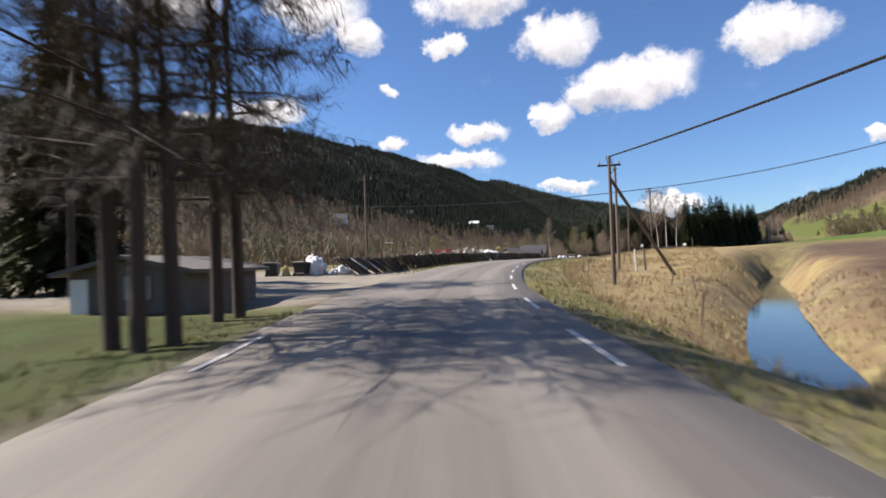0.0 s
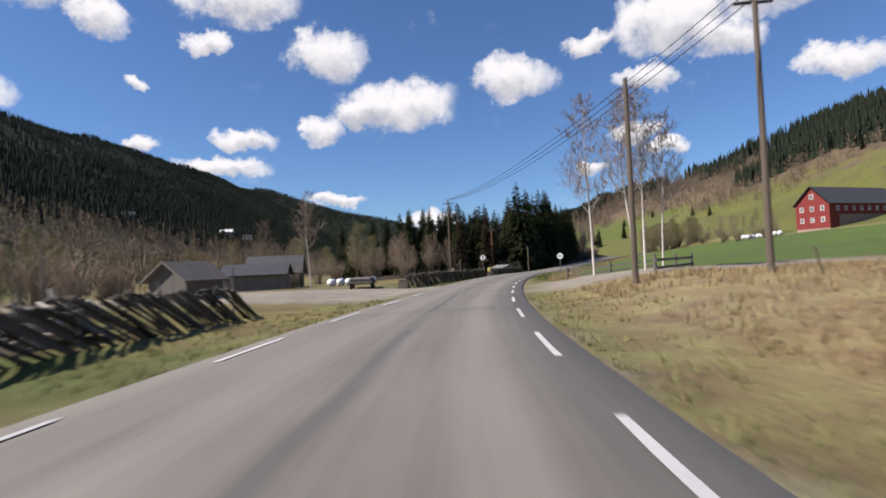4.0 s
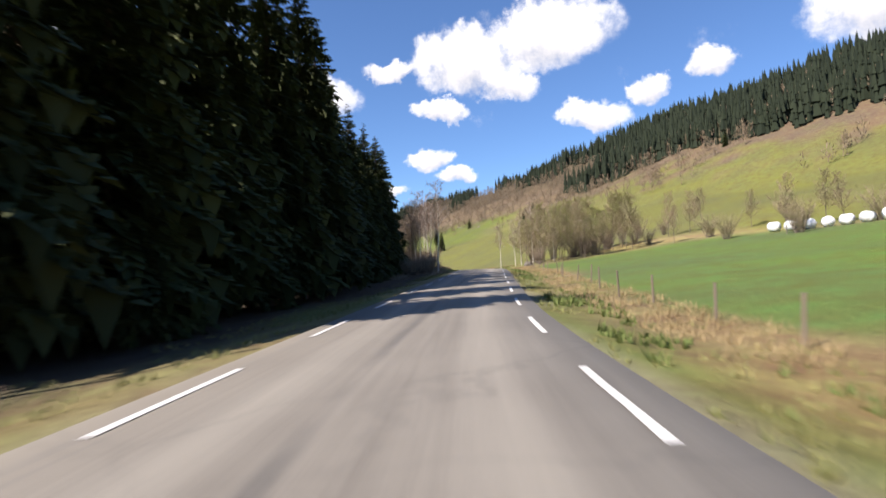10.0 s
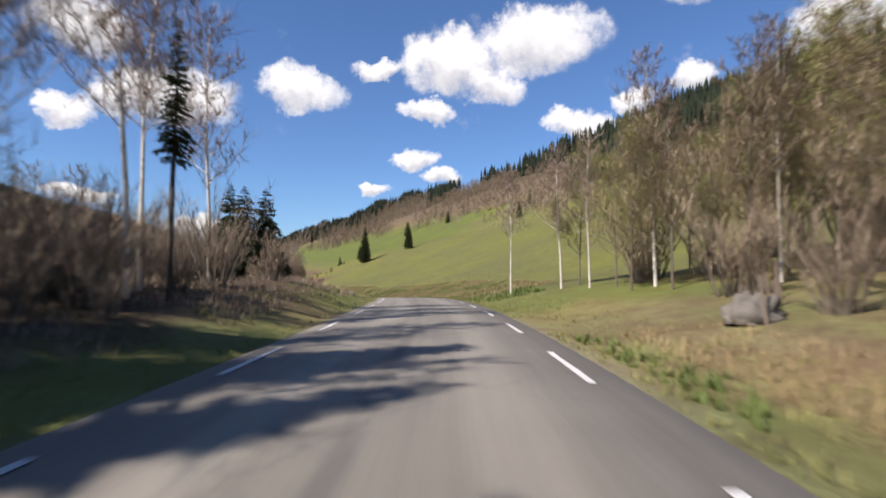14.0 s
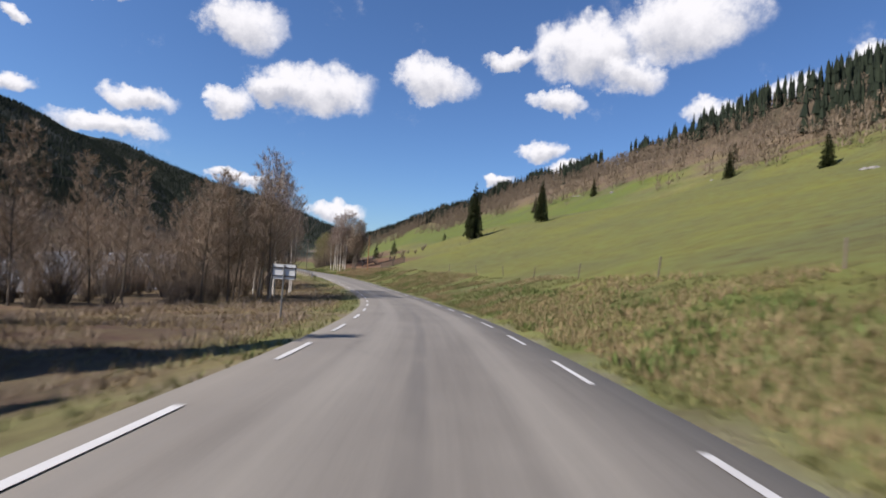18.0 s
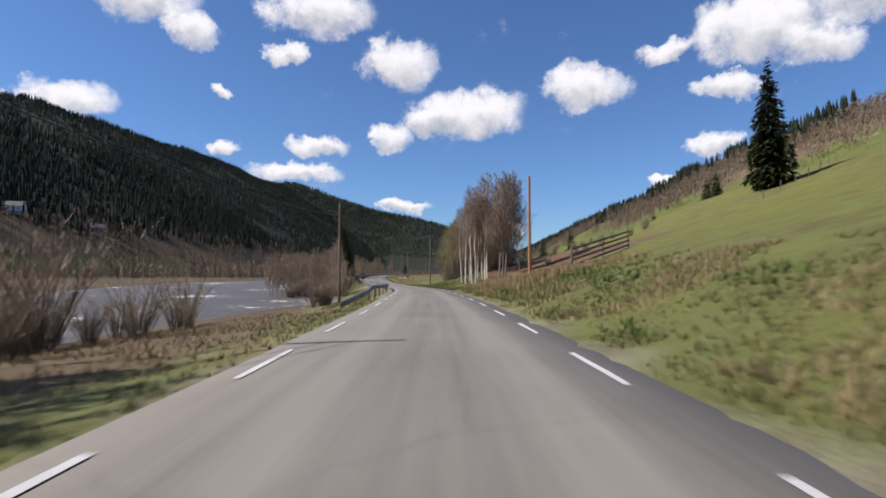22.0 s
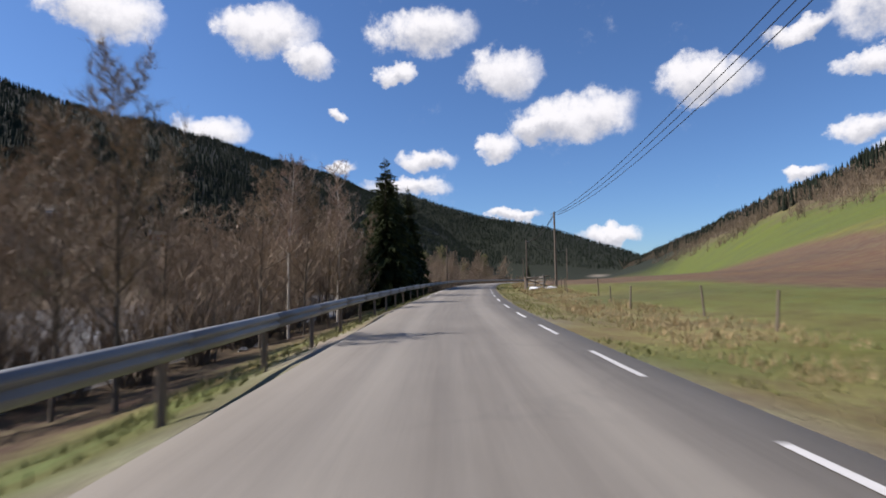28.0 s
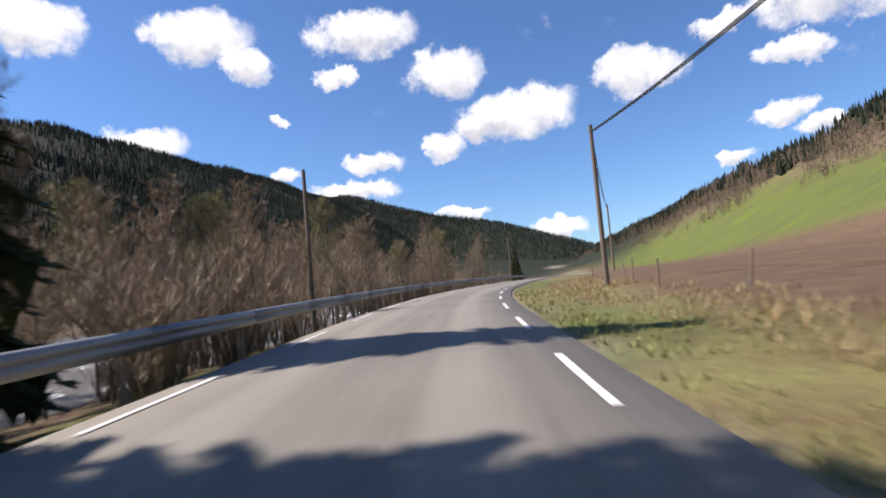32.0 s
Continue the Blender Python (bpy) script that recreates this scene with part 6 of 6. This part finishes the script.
wagon = thing("farm_wagon", place_at(74, -14.5, 0), "red wooden farm wagon behind the fence", "wagon")
part("bed", box(B(), (4.2, 1.9, 0.25), (0, 0, 0.85), bevel=0.02), MAT["redpaint"], wagon)
for y in (-0.95, 0.95):
    part("side_board", box(B(), (4.2, 0.06, 0.8), (0, y, 1.36)), MAT["redpaint"], wagon)
    for x in (-1.3, 1.3):
        wheel(wagon, (x, y * 0.9, 0.42), 0.42)
for x in (-2.1, 2.1):
    part("end_board", box(B(), (0.06, 1.9, 0.8), (x, 0, 1.36)), MAT["redpaint"], wagon)

flat = thing("flat_trailer", place_at(122.0, -11.6, 15), "low dark trailer with a grey sheeted load", "trailer")
part("bed", box(B(), (5.0, 2.0, 0.2), (0, 0, 0.6), bevel=0.02), MAT["greywood"], flat)
part("load", box(B(), (4.8, 1.9, 0.3), (0, 0, 0.85), bevel=0.1), MAT["greywood"], flat, "grey tarpaulin over a flat load")
for x in (-0.9, 0.9):
    for y in (-0.9, 0.9):
        wheel(flat, (x, y, 0.35), 0.35)

pal = thing("pallet_stack", place_at(119.2, -7.0, 0), "stack of old wooden pallets at the fence end", "pallets")
for k in range(5):
    part("pallet", box(B(), (1.2, 0.8, 0.12), (0, 0, 0.07 + 0.15 * k), (0, 0, 3 * k), 0.005), MAT["pole"], pal)

shelter = thing("lumber_shelter", place_at(173.0, -7.9, 0), "low lean-to roof over pale stacked boards", "shelter")
for x in (-2.4, 0, 2.4):
    for y in (-0.9, 0.9):
        part("post", rod(B(), (x, y, -0.2), (x, y, 1.35 + 0.12 * x), 0.05, 0.05, 8), MAT["greywood"], shelter)
part("roof", box(B(), (5.6, 2.4, 0.08), (0, 0, 1.42), (0, -5, 0)), MAT["concrete"], shelter)
for k in range(6):
    part("plank_layer", box(B(), (3.6, 1.3, 0.1), (-0.3, 0, 0.2 + 0.13 * k), bevel=0.005), MAT["white"] if k % 2 else MAT["concrete"], shelter)
heap("white_sack", 166.3, -7.2, (0.5, 0.5, 0.7), "wrap", "upright white sack behind the rail fence", "sack", 30, "white sacks")
heap("white_sack", 149.6, -6.6, (0.45, 0.45, 0.75), "wrap", "upright white sack beside the sign", "sack", 31, "white sacks")


# ---- posts, wire fences and gates ----
POSTS = []
for k in range(3):
    me = bpy.data.meshes.new("fence_post")
    bm = rod(B(), (0, 0, -0.35), (0.02 * k, 0.01, 0.88 + 0.12 * k), 0.04, 0.034, 7)
    bm.to_mesh(me)
    bm.free()
    me.materials.append(MAT["pole"])
    POSTS.append(me)


def fence_post(s, d, lean=6.0):
    rnd = random.Random(int(s * 17 + d))
    ob = new("fence_post", POSTS[rnd.randrange(3)])
    ob.matrix_world = Matrix.Translation(spot(s, d)) @ pose(0, 0, 0, rnd.uniform(-lean, lean), rnd.uniform(-lean, lean), rnd.uniform(0, 360))
    tagged(ob, "grey weathered wooden fence post", "fence post", "fence posts")
    return ob


for s, d in ((126.0, 7.0), (138.0, 7.1), (149.6, 6.8), (160.0, 7.0), (170.3, 6.7)):
    fence_post(s, d)
for k in range(14, 36):
    fence_post(122 + 3.95 * k + 0.5 * math.sin(k * 2.3), 6.5 + 0.25 * math.sin(k * 1.7))
for k in range(14):
    fence_post(20 + 5.6 * k + 1.2 * math.sin(k * 1.9), 9.0 + 2.2 * math.sin(k * 1.1), 14)
for k in range(18):
    fence_post(505 + 5.2 * k + 0.8 * math.sin(k * 3.1), 8.4 + 0.6 * math.sin(k * 2.1), 8)
for k in range(10):
    fence_post(312 + 9.5 * k, 11.5 + 0.6 * math.sin(k))
for s, d in ((266.6, 7.6), (267.0, 8.1), (267.7, 8.4), (268.6, 9.2), (270.0, 10.2), (271.5, 11.0), (554.0, 9.4), (554.5, 9.7), (555.1, 9.6), (555.5, 10.0)):
    fence_post(s, d, 9.0)
for k in range(7):
    fence_post(440 + 2.0 * k, 30 + 3.2 * k)


def board_gate(name, corners, rails, height, label, mat="greywood", posts=3):
    a, b = spot(*corners[0]), spot(*corners[1])
    ob = thing(name, Matrix.Translation(a), label, "gate")
    d = b - a
    for i in range(posts):
        p = d * (i / (posts - 1))
        part("post", rod(B(), p + Vector((0, 0, -0.3)), p + Vector((0, 0, height + 0.12)), 0.075, 0.07, 8), MAT[mat], ob)
    side = Vector((d.y, -d.x, 0)).normalized() * 0.08
    for i in range(rails):
        z = height * (i + 0.6) / rails
        bm = B()
        m = Matrix.Translation(d / 2 + Vector((0, 0, z)) + side) @ d.to_track_quat("X", "Z").to_matrix().to_4x4() @ Matrix.Diagonal((d.length + 0.2, 0.05, 0.14, 1))
        bmesh.ops.create_cube(bm, size=1.0, matrix=m)
        part("board", bm, MAT[mat], ob)
    return ob


board_gate("field_gate", ((428.0, 9.0), (435.0, 15.5)), 4, 1.35, "dark board gate on the pasture bank")
board_gate("board_fence", ((118, 12.5), (119.5, 6.2)), 2, 0.75, "grey board fence beside the farm track")
board_gate("board_fence", ((104, 9.5), (112, 13.5)), 2, 0.8, "grey board fence beside the farm track")
board_gate("field_gate", ((542.6, 7.4), (548.6, 6.3)), 4, 1.2, "grey board gate beside the field track", posts=3)
gateway = thing("gate_frame", Matrix.Translation(spot(543.6, 5.8)) @ pose(0, 0, 0, 0, 0, bearing(543.6)), "dark timber gate frame tied to the pole", "gate")
end = gateway.matrix_world.inverted() @ (spot(545.0, 8.25, 1.25))
for x in (0.0, 1.0, 1.25):
    part("post", rod(B(), (x, 0, -0.3), (x, 0, 1.15 if x == 0 else 1.3), 0.07, 0.065, 8), MAT["pole"], gateway)
part("top_rail", rod(B(), (0, 0, 1.1), end, 0.06, 0.06, 8), MAT["pole"], gateway)
part("brace", rod(B(), (0, 0, 1.0), end + Vector((0, 0, -1.1)), 0.055, 0.055, 8), MAT["pole"], gateway)
heap("white_sack", 543.2, 6.6, (0.45, 0.3, 0.22), "wrap", "crumpled white sack by the gate", "sack", 41, "white sacks")
heap("white_sack", 541.8, 8.0, (0.5, 0.3, 0.16), "wrap", "crumpled white sack by the gate", "sack", 42, "white sacks")
for s, d in ((43.0, 10.8), (44.3, 11.6)):
    ob = part("leaning_post", rod(B(), (0, 0, -0.2), (-0.25, 0.1, 1.7), 0.07, 0.06, 8), MAT["white" if s < 44 else "greywood"], None)
    ob.matrix_world = place_at(s, d)
    tagged(ob, "pale leaning post beside the pole" if s < 44 else "grey leaning post beside the pole", "post")


# ---- rocks ----
def rock(s, d, size, seed):
    bm = B()
    bmesh.ops.create_icosphere(bm, subdivisions=2, radius=1.0)
    for v in bm.verts:
        k = 1 + 0.5 * noise.noise(v.co * 1.3 + Vector((seed * 3.1, 0, 0)))
        v.co = Vector((v.co.x * k * size, v.co.y * k * size * 0.8, v.co.z * k * size * 0.6))
    ob = part("rock", bm, MAT["rock"], None)
    ob.matrix_world = place_at(s, d, seed * 50, -size * 0.15)
    tagged(ob, "grey lichened boulder lying in the grass", "rock", "roadside rocks")


rr = random.Random(9)
for k, (s, d, z) in enumerate(((474.8, 111.8, 1.0), (383.1, 65.5, 0.8), (384.6, 66.2, 0.6), (350.9, 42.8, 0.5), (352, 44, 0.4), (515, 127.8, 1.0), (508, 126, 0.8), (430, 92, 0.6))):
    rock(s, d, z, 60 + k)
for k in range(14):
    rock(rr.uniform(286, 300), rr.uniform(-8, -4.4), rr.uniform(0.15, 0.45), k)
for k in range(16):
    rock(rr.uniform(424, 446), rr.uniform(5.0, 8.5), rr.uniform(0.12, 0.4), 20 + k)
for k in range(14):
    rock(rr.uniform(430, 540), rr.uniform(-12, -8.5), rr.uniform(0.2, 0.6), 40 + k)


# ---- creek beside the first bend ----
def creek():
    v, f = [], []
    ss = np.arange(12, 80, 2.0)
    for s in ss:
        p, _, n = on_line(float(s))
        for o in (-1.2, 1.2):
            d = float(creek_line(s)) + o
            v.append((p[0] + n[0] * d, p[1] + n[1] * d, -3.05))
    for i in range(len(ss) - 1):
        f.append((2 * i, 2 * i + 1, 2 * i + 3, 2 * i + 2))
    tagged(mesh_object("creek_water", v, f, MAT["still"]), "narrow creek of still dark-blue water", "creek", kind="structure")


creek()


# ---- grass ----
def tufts(name, count, stations, offsets, h, w, mat, label, seed, blades=5, keep=None):
    r = np.random.RandomState(seed)
    s, d = r.uniform(*stations, count), r.uniform(0, 1, count) ** 1.3 * (offsets[1] - offsets[0]) + offsets[0]
    p, _, n = on_line(s)
    x, y = p[:, 0] + n[:, 0] * d, p[:, 1] + n[:, 1] * d
    ok = (patch(x, y, 1.7, seed) + 0.5 * patch(x, y, 5.3, seed) > -0.35) if keep is None else keep(x, y, s, d)
    ok &= ~((d < 0) & (s > 14) & (s < 34)) & ~((s > 102) & (s < 116))
    x, y = x[ok], y[ok]
    z = land(x, y)[0]
    m = len(x)
    base = np.repeat(np.stack([x, y, z - 0.02], 1), blades, 0)
    k = len(base)
    az, tilt = r.uniform(0, 6.283, k), r.uniform(0.1, 0.75, k)
    hh = r.uniform(0.5, 1.1, k) * h * np.repeat(r.uniform(0.6, 1.2, m), blades)
    out = np.stack([np.cos(az), np.sin(az), np.zeros(k)], 1)
    sid = np.stack([-np.sin(az), np.cos(az), np.zeros(k)], 1)
    base = base + out * r.uniform(0, 0.07, k)[:, None]
    tip = base + out * (hh * tilt)[:, None] + np.array((0, 0, 1.0)) * (hh * np.sqrt(1 - 0.6 * tilt**2))[:, None]
    v = np.stack([base - sid * w, base + sid * w, tip], 1).reshape(-1, 3)
    f = np.arange(3 * k).reshape(-1, 3)
    tagged(mesh_object(name, v, f, MAT[mat]), label, "grass", kind="stuff")


tufts("verge_grass_right", 24000, (-4, 590), (3.1, 6.6), 0.17, 0.012, "grass", "short spring grass on the verge", 1)
tufts("verge_grass_left", 12000, (-4, 430), (-3.1, -6.2), 0.17, 0.012, "grass", "short spring grass on the verge", 2)
tufts("straw_right_bend", 12000, (-4, 110), (5.5, 20), 0.38, 0.012, "straw", "pale dry grass of last year", 3)
tufts("straw_bank", 26000, (296, 440), (3.6, 11.5), 0.32, 0.013, "straw", "pale dry grass tussocks on the bank", 4, keep=lambda x, y, s, d: patch(x, y, 2.6, 4.0) + 0.6 * patch(x, y, 9.1, 24.0) > -0.05)
tufts("green_bank", 34000, (296, 492), (3.3, 11), 0.21, 0.015, "grass", "rank green grass on the bank", 5, 6)
tufts("straw_field_edge", 7000, (118, 268), (4.8, 7.2), 0.30, 0.010, "straw", "pale dry grass along the field edge", 6)
tufts("straw_left", 14000, (296, 426), (-14, -4), 0.24, 0.013, "straw", "pale dry grass between road and river", 7)
tufts("bank_tussocks", 2600, (424, 450), (4.6, 9.5), 0.55, 0.02, "straw", "tall matted straw tussocks on the stony bank", 14, 9)
tufts("straw_far_right", 6000, (488, 600), (5.0, 9.0), 0.28, 0.011, "straw", "pale dry grass along the ploughed field", 8)
tufts("rail_grass", 5000, (426, 590), (-6.5, -3.6), 0.22, 0.013, "grass", "grass under the guard rail", 9)
tufts("bank_herbs", 9000, (288, 492), (3.6, 8.5), 0.34, 0.035, "herb", "clumps of fresh green herbs low on the bank", 15, 6, keep=lambda x, y, s, d: patch(x, y, 1.3, 11.0) + 0.6 * patch(x, y, 4.55, 31.0) > 0.25)
tufts("field_edge_herbs", 3000, (118, 268), (3.5, 5.4), 0.26, 0.03, "herb", "clumps of fresh green herbs on the verge", 16, 6, keep=lambda x, y, s, d: patch(x, y, 1.3, 12.0) + 0.6 * patch(x, y, 4.55, 32.0) > 0.2)
tufts("brushwood_left", 9000, (288, 380), (-16, -4.6), 0.42, 0.012, "twig", "dead brushwood and felled twigs beside the road", 17, 4, keep=lambda x, y, s, d: patch(x, y, 1.8, 13.0) + 0.6 * patch(x, y, 6.3, 33.0) > 0.0)
tufts("undergrowth_left", 6000, (240, 290), (-14, -4.2), 0.4, 0.012, "twig", "brown undergrowth and dead twigs below the birches", 18, 4, keep=lambda x, y, s, d: patch(x, y, 1.8, 14.0) + 0.6 * patch(x, y, 6.3, 34.0) > -0.1)
